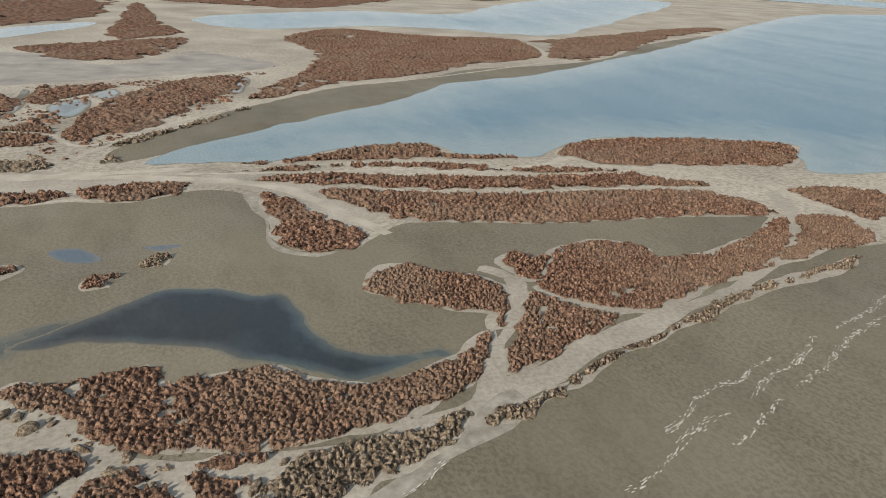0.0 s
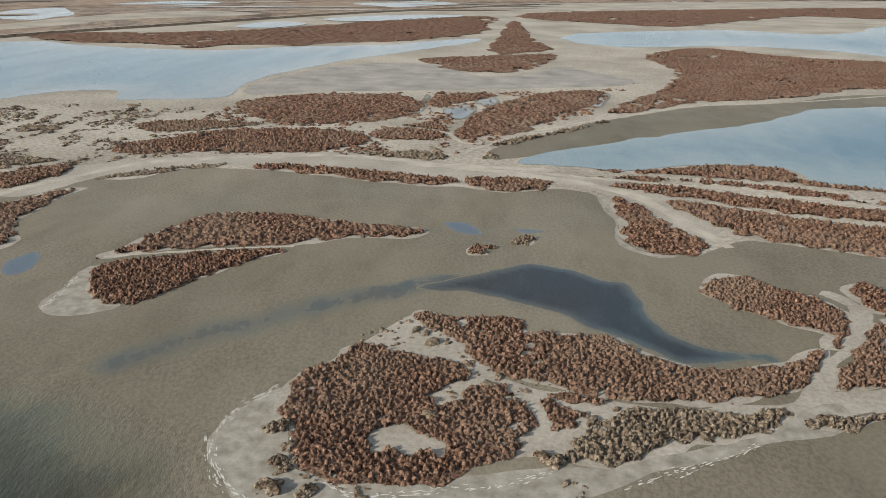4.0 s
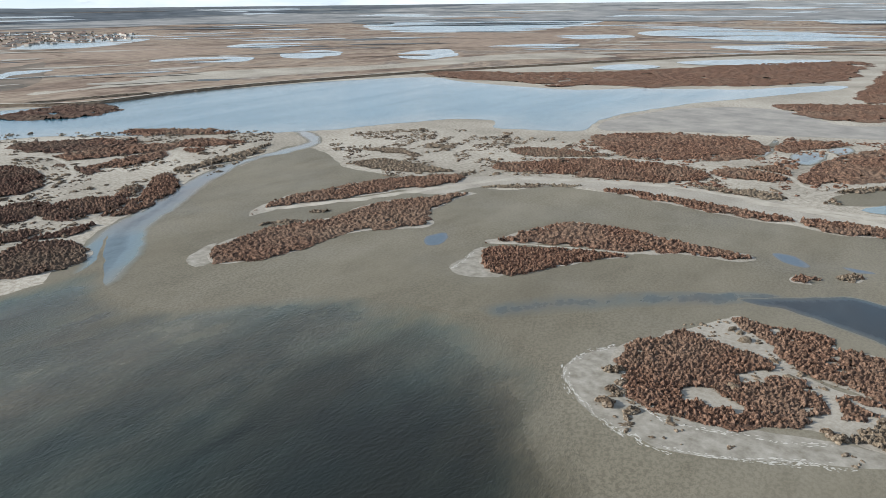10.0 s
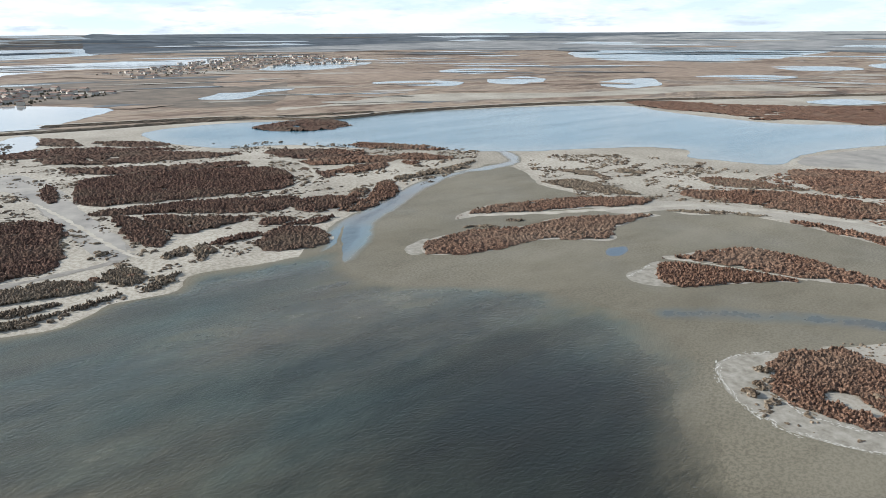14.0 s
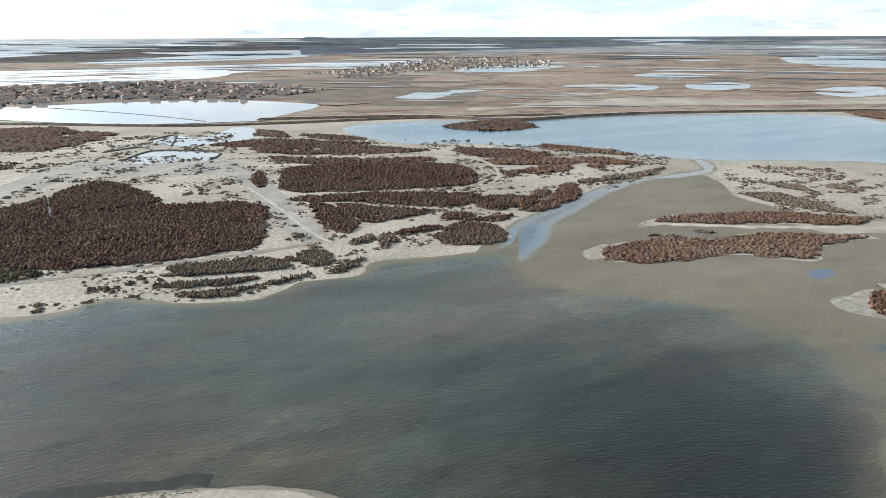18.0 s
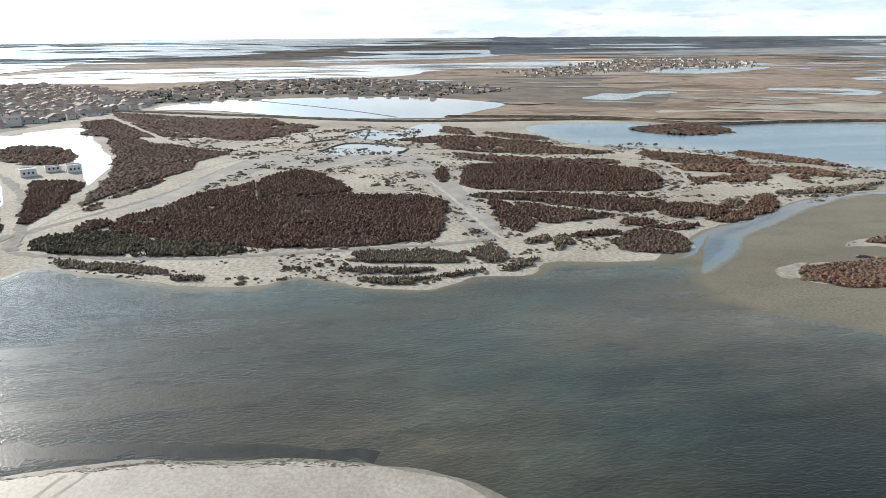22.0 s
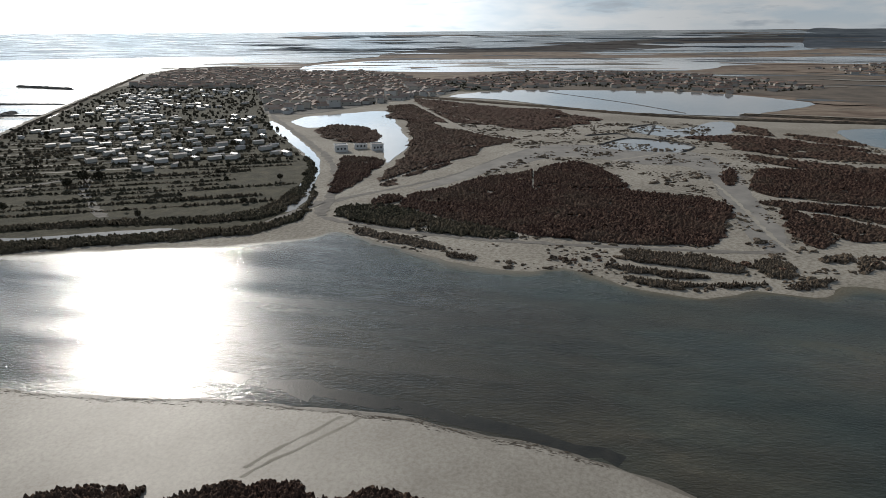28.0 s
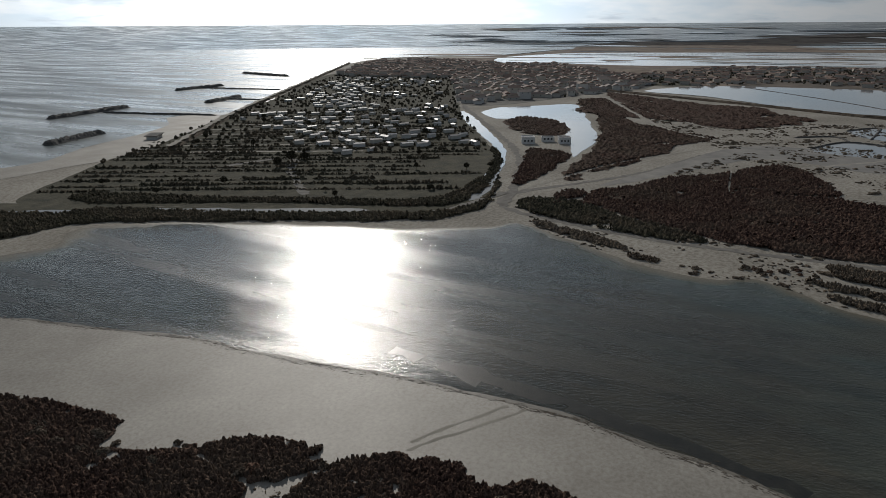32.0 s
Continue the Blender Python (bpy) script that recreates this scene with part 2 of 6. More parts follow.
CABIN = make_varied("cabin_panels", [(0.68, 0.67, 0.63), (0.58, 0.55, 0.48), (0.74, 0.73, 0.70)], 0.6)
SHEET = make_varied("metal_roof", [(0.42, 0.42, 0.42), (0.22, 0.22, 0.225), (0.30, 0.25, 0.22), (0.6, 0.59, 0.57)], 0.5)
WHITE = make_plain_colour("white_render", (0.62, 0.61, 0.58), (0.80, 0.79, 0.76), 0.5)
DARK = make_plain_colour("dark_opening", (0.02, 0.02, 0.022), (0.05, 0.05, 0.052), 1.0, 0.25)
SCRUB = make_plain_colour("tan_reeds", (0.16, 0.112, 0.080), (0.33, 0.250, 0.180), 0.035)
# Dark woodland with blue-grey distance haze mixed into the colour.
HAZEWOOD = make_plain_colour("hazed_dark_wood", (0.06, 0.075, 0.08), (0.13, 0.14, 0.145), 0.02)
FOAMSAND = make_plain_colour("foamy_sand", (0.17, 0.153, 0.118), (0.36, 0.335, 0.285), 0.3, 0.9, 0.4, 0.1)
BARK = make_plain_colour("bark", (0.06, 0.045, 0.03), (0.14, 0.11, 0.08), 2.0)


# ---- building helpers ----
def ground_z(x, y):
    """Flat near the eye; farther out the sheet lifts towards the horizon line."""
    r = np.hypot(x, y)
    return np.where(r > FLAT, EYE * np.square(r / FLAT - 1), 0.0)


def mesh_object(name, verts, faces, material, parent=None, smooth=True):
    me = bpy.data.meshes.new(name)
    if isinstance(faces, np.ndarray):
        n, k = faces.shape
        me.vertices.add(len(verts))
        me.vertices.foreach_set("co", np.asarray(verts, np.float32).ravel())
        me.loops.add(n * k)
        me.loops.foreach_set("vertex_index", faces.astype(np.int32).ravel())
        me.polygons.add(n)
        me.polygons.foreach_set("loop_start", np.arange(0, n * k, k, dtype=np.int32))
        me.update(calc_edges=True)
    else:
        me.from_pydata(verts if isinstance(verts, list) else verts.tolist(), [], faces)
    me.materials.append(material)
    me.polygons.foreach_set("use_smooth", np.full(len(me.polygons), smooth))
    me.update()
    ob = new(name, me)
    if parent:
        ob.parent = parent
    return ob


def part(name, bm, material, parent, label=""):
    me = bpy.data.meshes.new(name)
    bm.to_mesh(me)
    bm.free()
    me.materials.append(material)
    ob = new(name, me)
    ob.parent = parent
    return tagged(ob, label)


def smooth_line(points, closed=True, step=4.0, rough=0.0, seed=0):
    """A Catmull-Rom line through plan points, resampled and roughened."""
    p = np.array(points, float)
    n = len(p)
    out = []
    for k in range(n if closed else n - 1):
        a, b, c, d = (p[(k + j) % n] if closed else p[min(max(k + j, 0), n - 1)] for j in (-1, 0, 1, 2))
        m = max(2, min(40, int(np.hypot(*(c - b)) / step)))
        t = (np.arange(m) / m)[:, None]
        out.append(0.5 * (2 * b + (c - a) * t + (2 * a - 5 * b + 4 * c - d) * t ** 2 + (3 * b - a - 3 * c + d) * t ** 3))
    if not closed:
        out.append(p[-1:])
    q = np.concatenate(out)
    if rough:
        for k in range(len(q)):
            v = Vector((q[k, 0], q[k, 1], seed * 7.3))
            q[k, 0] += rough * (noise.noise(v / (9 * rough)) + 0.6 * noise.noise(v / (3 * rough)))
            q[k, 1] += rough * (noise.noise((v + Vector((50, 0, 0))) / (9 * rough)) + 0.6 * noise.noise((v + Vector((50, 0, 0))) / (3 * rough)))
    return q


def inside(p, poly):
    x, y = p[:, 0], p[:, 1]
    hit = np.zeros(len(p), bool)
    a, b = poly, np.roll(poly, -1, 0)
    for (x0, y0), (x1, y1) in zip(a, b):
        if y0 != y1:
            hit ^= ((y0 > y) != (y1 > y)) & (x < (x1 - x0) * (y - y0) / (y1 - y0) + x0)
    return hit


def away(p, line, closed=True):
    """Distance of each point from a line."""
    best = np.full(len(p), 1e9)
    last = len(line) if closed else len(line) - 1
    for k in range(last):
        a, b = line[k], line[(k + 1) % len(line)]
        d = b - a
        t = np.clip(((p - a) @ d) / max(d @ d, 1e-9), 0, 1)
        best = np.minimum(best, np.hypot(*(p - a - t[:, None] * d).T))
    return best


def sheet(name, outline, z, material, cell=40.0, rough=1.0, step=4.0, shore=0.0, bed=None):
    """A thin sheet over the ground with a natural edge; shore: metres over which its depth attribute grows."""
    from mathutils.geometry import delaunay_2d_cdt
    line = smooth_line(outline, True, step, rough, len(outline))
    lo, hi = line.min(0), line.max(0)
    gx, gy = np.meshgrid(np.arange(lo[0] + cell / 2, hi[0], cell), np.arange(lo[1] + cell / 2, hi[1], cell))
    g = np.c_[gx.ravel(), gy.ravel()]
    if len(g):
        g = g[inside(g, line)]
    if len(g):
        g = g[away(g, line) > cell * 0.3]
    pts = np.concatenate([line, g]) if len(g) else line
    v, _, f, *_ = delaunay_2d_cdt([Vector(q) for q in pts], [], [list(range(len(line)))], 1, 1e-4)
    v = np.array([(q.x, q.y) for q in v])
    ob = mesh_object(name, np.c_[v, ground_z(*v.T) + z], [list(q) for q in f], material)
    if shore:
        d = np.clip(away(v, line) / (shore(v) if callable(shore) else shore), 0, 1)
        if bed is not None:
            d = np.clip(d * bed(v), 0, 1)
        ob.data.attributes.new("depth", "FLOAT", "POINT").data.foreach_set("value", d)
    return ob


def ribbon(name, line, width, z, material, rough=0.6, broken=0.0, seed=0):
    """A track or foam line of uneven width along a plan line."""
    rng = np.random.default_rng(seed)
    q = smooth_line(line, False, max(2.0, width), rough, seed)
    t = np.gradient(q, axis=0)
    t /= np.maximum(np.hypot(*t.T), 1e-6)[:, None]
    s = np.c_[-t[:, 1], t[:, 0]]
    w = width / 2 * (1 + 0.35 * rng.standard_normal(len(q))).clip(0.35, 1.8)
    a, b = q + s * w[:, None], q - s * w[::-1][:, None]
    v = np.concatenate([a, b])
    n = len(q)
    f = [[k, n + k, n + k + 1, k + 1] for k in range(n - 1) if rng.random() >= broken]
    return mesh_object(name, np.c_[v, ground_z(*v.T) + z], f, material)


def foam(line, z, seed, spread=0.55, wrack=False):
    """A broken line of small flat patches of dried foam, drawn out along the shore."""
    rng = np.random.default_rng(seed)
    q = smooth_line(line, False, 0.7, 1.5, seed)
    v, f = [], []
    for k in range(len(q) - 1):
        thick = noise.noise(Vector((k * 0.05, seed, 0))) + 0.25
        if thick < 0:
            continue
        t = q[k + 1] - q[k]
        turn = math.atan2(t[1], t[0])
        for _ in range(int(rng.integers(1, 3 + int(6 * thick)))):
            o = q[k] + rng.normal(0, spread * (0.4 + thick), 2)
            r, s, n, b = rng.uniform(0.04, 0.15), rng.uniform(2.0, 6.0), 7, len(v)
            for j in range(n):
                a = 2 * math.pi * j / n
                x, y = r * s * math.cos(a) * rng.uniform(0.6, 1.3), r * math.sin(a) * rng.uniform(0.6, 1.3)
                v.append((o[0] + x * math.cos(turn) - y * math.sin(turn), o[1] + x * math.sin(turn) + y * math.cos(turn), z + 0.0004 * (b % 91)))
            f.append(tuple(range(b, b + n)))
    if wrack:
        tagged(mesh_object("wrack_line", v, f, BARK), "dark line of washed-up weed at the water's edge", "weed", kind="stuff")
    else:
        tagged(mesh_object("foam_line", v, f, FOAM), "broken line of dried white foam on mud", "foam", kind="stuff")


CUTS = []


GRID = np.random.default_rng(99).uniform(-1, 1, (256, 256))


def field(p, scale, seed=0):
    """Smooth value noise over the plan, from -1 to 1."""
    x, y = p[:, 0] / scale + 17.3 * seed, p[:, 1] / scale + 9.1 * seed
    i, j = np.floor(x).astype(int), np.floor(y).astype(int)
    u, w = x - i, y - j
    u, w = u * u * (3 - 2 * u), w * w * (3 - 2 * w)
    at = lambda a, b: GRID[a % 256, b % 256]
    return (at(i, j) * (1 - u) + at(i + 1, j) * u) * (1 - w) + (at(i, j + 1) * (1 - u) + at(i + 1, j + 1) * u) * w


def shrubs(outline, material, height=0.8, label="", name="marsh_shrubs", cell=0.0, rough=1.2, seed=0, z=0.05, bush=0.0):
    """A closed stand of low rounded shrubs: each bush is a dome, with dark gaps between, and the edge is uneven."""
    rng = np.random.default_rng(seed + len(outline))
    line = smooth_line(outline, True, 3.0, rough, seed)
    line = line[::2] if len(line) > 70 else line
    lo, hi = line.min(0), line.max(0)
    far = np.hypot(*np.mean(line, 0))
    tidy = bush
    bush = bush or (0.74 if far < 300 else 1.2 if far < 480 else 2.2 if far < 700 else 3.4 if far < 1000 else 6.0)
    cell = cell or bush * (0.33 if far < 330 else 0.38)
    wide = line if tidy else outset(line[:: max(1, len(line) // 160)], 1.9 * bush)
    lo, hi = wide.min(0), wide.max(0)
    # bush centres on a shaken grid
    bx, by = (int((hi[k] - lo[k]) / bush) + 5 for k in (0, 1))
    base = lo - 2 * bush
    cx = (np.arange(bx)[None, :] + rng.uniform(-0.45, 0.45, (by, bx))) * bush + base[0]
    cy = (np.arange(by)[:, None] + rng.uniform(-0.45, 0.45, (by, bx))) * bush + base[1]
    size = bush * rng.uniform(0.36, 0.68, (by, bx))
    tall = height * np.clip(rng.normal(0.85, 0.3, (by, bx)), 0.25, 1.5)
    tall[rng.random((by, bx)) < 0.05] = 0.05
    nx, ny = (int((hi[k] - lo[k]) / cell) + 3 for k in (0, 1))
    gx, gy = np.meshgrid(np.arange(nx), np.arange(ny))
    g = np.c_[gx.ravel(), gy.ravel()] * cell + lo - cell
    g = g + rng.uniform(-0.3, 0.3, g.shape) * cell
    keep = inside(g, wide) | inside(g, line)
    k = np.flatnonzero(keep)
    d = away(g[k], line) * np.where(inside(g[k], line), 1, -1)
    if not tidy:
        ragged = d / (2.4 * bush) + 0.75 * field(g[k], 3.1 * bush, seed) + 0.45 * field(g[k], 11 * bush, seed + 3)
        gaps = 0.8 * field(g[k], 7.0 * bush, seed + 5) + 0.5 * field(g[k], 2.2 * bush, seed + 6)
        keep[k] = (ragged > 0.1) & (gaps > -0.82)
        d = np.maximum(d, 0)
    for cut, width in CUTS:
        if np.any((cut > lo - 9).all(1) & (cut < hi + 9).all(1)):
            keep[k[away(g[k], cut, False) < width * (1 + 0.5 * field(g[k], 3.0, 2))]] = False
    d = d[keep[k]]
    k = k[keep[k]]
    if len(k) < 6:
        return None
    i, j = ((g[k] - base) / bush + 0.5).astype(int).T
    top = np.zeros(len(k))
    for di in (-1, 0, 1):
        for dj in (-1, 0, 1):
            a, b = np.clip(i + di, 0, bx - 1), np.clip(j + dj, 0, by - 1)
            q = np.hypot(g[k, 0] - cx[b, a], g[k, 1] - cy[b, a]) / size[b, a]
            top = np.maximum(top, tall[b, a] * np.sqrt(np.clip(1 - q ** 3, 0, 1)))
    top += rng.uniform(-0.1, 0.1, len(k)) * height
    zz = np.full(len(g), -0.12)
    zz[k] = np.maximum(top, 0.04) * np.clip(0.35 + d / (1.2 * bush), 0.3, 1)
    idx = np.arange(nx * ny).reshape(ny, nx)
    quad = np.stack([idx[:-1, :-1], idx[:-1, 1:], idx[1:, 1:], idx[1:, :-1]], -1).reshape(-1, 4)
    quad = quad[keep[quad].sum(1) >= 3]
    if len(quad) == 0:
        return None
    used, inv = np.unique(quad, return_inverse=True)
    v = np.c_[g[used], ground_z(*g[used].T) + zz[used] + z]
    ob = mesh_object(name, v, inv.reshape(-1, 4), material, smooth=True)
    return tagged(ob, label, "shrubs", kind="stuff")


def outset(outline, by):
    p = np.array(outline, float)
    t = np.roll(p, -1, 0) - np.roll(p, 1, 0)
    t /= np.maximum(np.hypot(*t.T), 1e-6)[:, None]
    area = np.sum(p[:, 0] * np.roll(p[:, 1], -1) - p[:, 1] * np.roll(p[:, 0], -1))
    return p + np.c_[t[:, 1], -t[:, 0]] * np.reshape(by, (-1, 1)) * np.sign(area)


# ---- the ground: one sheet out to the horizon ----
def build_ground():
    radii = np.concatenate([np.linspace(0, 2400, 25), np.linspace(2500, 4800, 24)])
    turns = np.linspace(0, 2 * np.pi, 97)[:-1]
    v, f = [], []
    for r in radii:
        for a in turns:
            v.append((r * math.cos(a), r * math.sin(a), float(ground_z(r, 0.0)) - (0.06 if r < 2300 else 1.6)))
    n = len(turns)
    for i in range(len(radii) - 1):
        for j in range(n):
            f.append((i * n + j, (i + 1) * n + j, (i + 1) * n + (j + 1) % n, i * n + (j + 1) % n))
    tagged(mesh_object("ground", v, f, SILT), "pale sandy silt flats of a salt marsh", "ground", kind="structure")


build_ground()
LAGOON_EDGE = [(-81, -360), (-121, -315), (-144, -303), (-169, -286), (-193, -302), (-222, -274), (-245, -224), (-265, -173), (-285, -136), (-299, -125), (-282, -91), (-266, -62), (-260, -34), (-269, -17), (-254, 5), (-245, 30), (-257, 51), (-256, 61), (-257, 75), (-270, 88), (-266, 120), (-267, 147), (-297, 172), (-250, 143), (-231, 139), (-211, 143), (-198, 155), (-182, 175), (-162, 186), (-143, 189), (-125, 190), (-103, 180), (-88, 163), (-76, 146), (-66, 132), (-48, 120), (-10, 92), (60, 62), (200, 110), (330, 190), (420, 150), (400, -100), (300, -420), (120, -480), (-20, -450)]
tagged(sheet("mud", [(-266, 132), (-291, 160), (-314, 197), (-338, 243), (-359, 294), (-379, 349), (-342, 343), (-304, 320), (-272, 319), (-220, 322), (-198, 326), (-186, 343), (-160, 347), (-117, 343), (-83, 337), (-70, 340), (-53, 334), (-33, 343), (-18, 337), (-14, 321), (-12, 292), (-4, 283), (8, 284), (14, 289), (25, 298), (38, 297), (70, 289), (95, 287), (132, 284), (145, 279), (146, 266), (186, 253), (520, 330), (560, 160), (300, 40), (60, 40), (-60, 90), (-89, 87), (-118, 111), (-162, 144), (-185, 139), (-207, 130), (-233, 127)], -0.036, MUD, 25, 1.5), "wet grey-brown mudflat of the lagoon", "mudflat", kind="structure")
tagged(sheet("mud", [(-60, 382), (-34, 401), (-11, 420), (12, 438), (36, 458), (62, 475), (93, 501), (125, 535), (160, 550), (209, 572), (279, 620), (372, 684), (518, 799), (549, 830), (414, 749), (307, 650), (228, 611), (161, 595), (120, 565), (87, 547), (50, 530), (15, 499), (-15, 469), (-40, 435), (-56, 414), (-65, 395)], -0.032, MUD, 25, 1.5), "wet grey-brown mudflat of the lagoon", "mudflat", kind="structure")
tagged(sheet("mud", [(-243, 536), (-240, 586), (-220, 649), (-176, 688), (-133, 680), (-95, 631), (-62, 640), (-32, 695), (-10, 675), (26, 626), (4, 600), (-36, 585), (-92, 565), (-145, 548), (-192, 535), (-227, 515)], -0.03, GREYSILT, 25, 1.5), "damp grey flat between marsh and lake", "mudflat", kind="structure")
tagged(sheet("silt", [(-69, 224), (-63, 224), (-57, 221), (-53, 214), (-48, 208), (-38, 204), (-24, 202), (-10, 201), (0, 204), (10, 206), (15, 210), (20, 216), (28, 228), (33, 236), (37, 244), (40, 255), (36, 262), (40, 264), (44, 254), (43, 246), (35, 233), (26, 220), (23, 213), (36, 216), (52, 224), (63, 228), (79, 232), (99, 238), (113, 245), (128, 253), (140, 263), (152, 275), (159, 289), (164, 302), (170, 300), (157, 276), (134, 255), (116, 243), (97, 233), (79, 228), (61, 219), (45, 214), (33, 208), (18, 203), (12, 201), (2, 197), (-8, 191), (-15, 185), (-27, 182), (-62, 185), (-67, 210), (-64, 213)], -0.012, SAND, 20, 1.6), "pale bare sand between shrub banks", "sand", kind="structure")
tagged(sheet("silt", [(-77, 214), (-74, 221), (-67, 232), (-59, 225), (-51, 217), (-45, 208), (-50, 208), (-61, 213), (-69, 214)], -0.013, SAND, 20, 1.6), "pale bare sand between shrub banks", "sand", kind="structure")
tagged(sheet("silt", [(-255, 305), (-225, 343), (-180, 366), (-130, 382), (-77, 374), (-48, 367), (-12, 359), (9, 346), (21, 313), (8, 294), (-4, 323), (-18, 343), (-48, 354), (-73, 351), (-122, 358), (-163, 353), (-197, 343), (-213, 324), (-227, 297)], -0.012, SAND, 20, 1.6), "pale bare sand between shrub banks", "sand", kind="structure")
tagged(sheet("foamy_sand", [(-88, 196), (-94, 188), (-95, 177), (-89, 169), (-81, 162), (-71, 158), (-64, 156), (-54, 159), (-41, 166), (-28, 173), (-13, 182), (4, 192), (20, 199), (22, 208), (5, 198), (-8, 189), (-23, 182), (-32, 180), (-48, 175), (-64, 170), (-72, 171), (-78, 174), (-83, 186)], -0.011, FOAMSAND, 20, 1.6), "pale sand mixed with dried foam", "sand", kind="structure")
tagged(sheet("foamy_sand", [(-154, 215), (-160, 220), (-161, 232), (-164, 241), (-161, 245), (-155, 234), (-148, 225), (-140, 224), (-145, 218)], -0.011, FOAMSAND, 20, 1.6), "pale sand mixed with dried foam", "sand", kind="structure")
tagged(sheet("foamy_sand", [(-245, 172), (-251, 183), (-252, 191), (-243, 182), (-235, 175), (-236, 170)], -0.011, FOAMSAND, 20, 1.6), "pale sand mixed with dried foam", "sand", kind="structure")
tagged(sheet("foamy_sand", [(-19, 336), (-13, 334), (-12, 313), (-14, 294), (-10, 287), (-6, 283), (3, 282), (-3, 279), (-11, 284), (-15, 292), (-14, 311), (-18, 324)], -0.01, FOAMSAND, 20, 1.6), "pale sand mixed with dried foam", "sand", kind="structure")
CAMP = [(-209, -378), (-271, -420), (-361, -469), (-502, -537), (-682, -626), (-1137, -864), (-1159, -625), (-695, -364), (-485, -228), (-409, -192), (-333, -170), (-274, -249), (-229, -326)]
tagged(sheet("camp_ground", CAMP, 0.05, TURF, 30, 1.5), "dull green and brown campsite ground", "ground", kind="structure")
TOWN = [(-1073, -815), (-1475, -1032), (-1684, -976), (-1531, -706), (-1528, -540), (-1256, -310), (-1071, -247), (-924, -293), (-742, -385), (-1098, -592)]
tagged(sheet("town_ground", TOWN, 0.08, YARD, 40, 3.0, 15), "grey built-up ground of the town", "ground", kind="structure")
SUBURB = [(-1224, -348), (-1598, -235), (-1658, 36), (-1416, 255), (-1246, 325), (-1122, 157), (-1242, -70), (-1097, -230)]
tagged(sheet("suburb_ground", SUBURB, 0.08, TURF, 40, 3.0, 15), "dark gardens at the edge of the town", "ground", kind="structure")
VILLAGE = [(-1872, 433), (-2325, 786), (-2904, 1226), (-2444, 1536), (-2056, 1291), (-1870, 786), (-1584, 456)]
tagged(sheet("plain", [(-815, 123), (-768, 299), (-717, 393), (-719, 505), (-700, 632), (-624, 855), (-534, 1029), (-415, 1251), (-251, 1487), (-76, 1718), (700, 2150), (1500, 2600), (3360, 3422), (3340, 3442), (1701, 4484), (-141, 4794), (-1477, 4563), (-3543, 3233), (-4703, 941), (-4500, 1000), (-4099, 141), (-3473, -417), (-3196, -826), (-2830, -930), (-2484, -871), (-2050, -900), (-1760, -960), (-1600, -680), (-1290, -290), (-1000, -120)], 0.3, PLAIN, 90, 3.0, 30), "far tan and brown marshland", "marsh", kind="structure")
tagged(sheet("beach", [(-214, -458), (-241, -448), (-277, -447), (-351, -456), (-520, -551), (-540, -585), (-504, -603), (-461, -556), (-403, -528), (-341, -508), (-283, -480), (-232, -494)], 0.10, SAND, 30, 1.5), "pale sandy beach", "beach", kind="structure")
tagged(sheet("silt", [(-398, -115), (-470, -94), (-551, -72), (-587, -41), (-576, 48), (-519, 77), (-433, 77), (-332, 77), (-310, 69), (-336, 60), (-433, 60), (-501, 50), (-509, 18), (-528, -38), (-466, -76), (-417, -99)], 0.03, GREYSILT, 20, 2.0), "grey trodden silt with wheel marks", "silt", kind="structure")
tagged(sheet("silt", [(-832, 401), (-832, 485), (-802, 563), (-769, 692), (-675, 927), (-652, 1054), (-511, 1218), (-647, 1257), (-740, 1102), (-757, 895), (-854, 770), (-912, 640), (-849, 465), (-857, 414)], 0.4, SILT, 60, 5.0, 15), "pale bare silt beyond a dyke", "silt", kind="structure")
tagged(sheet("far_scrub", [(-1390, 2023), (-1173, 2089), (-966, 2006), (-814, 1567), (-814, 1351), (-921, 1343), (-1106, 1524)], 0.45, SCRUB, 60, 5.0, 15), "tan reed beds of the far marsh", "reeds", kind="structure")
tagged(sheet("far_scrub", [(-1543, 807), (-1624, 1046), (-1439, 1101), (-1307, 1112), (-1247, 954), (-1236, 827), (-1327, 733)], 0.45, SCRUB, 60, 5.0, 15), "tan reed beds of the far marsh", "reeds", kind="structure")
tagged(sheet("far_scrub", [(-581, 1428), (-514, 1659), (-422, 1753), (-377, 1572), (-474, 1397)], 0.45, SCRUB, 60, 5.0, 15), "tan reed beds of the far marsh", "reeds", kind="structure")
tagged(sheet("far_scrub", [(-1544, 601), (-1668, 734), (-1488, 757), (-1274, 593), (-1297, 503)], 0.45, SCRUB, 60, 5.0, 15), "tan reed beds of the far marsh", "reeds", kind="structure")
tagged(sheet("levee", [(-175, -437), (-209, -378), (-229, -326), (-274, -249), (-333, -170), (-342, -167), (-409, -192), (-412, -188), (-345, -161), (-309, -153), (-279, -182), (-250, -228), (-224, -277), (-197, -312), (-165, -317), (-135, -347)], 0.06, TURF, 25, 1.5), "dark overgrown bank along a canal", "bank", kind="structure")
tagged(sheet("gardens", [(-1169, -137), (-1436, -57), (-1541, 96), (-1591, 215), (-1665, 343), (-1570, 434), (-1583, 580), (-1543, 738), (-968, 469), (-919, 343), (-1018, 268), (-1083, 227), (-1145, 157), (-1084, 69), (-1158, -23)], 0.42, BROWNLAND, 60, 4.0, 12), "dark brown scrub and gardens behind a salt pan", "scrub", kind="structure")
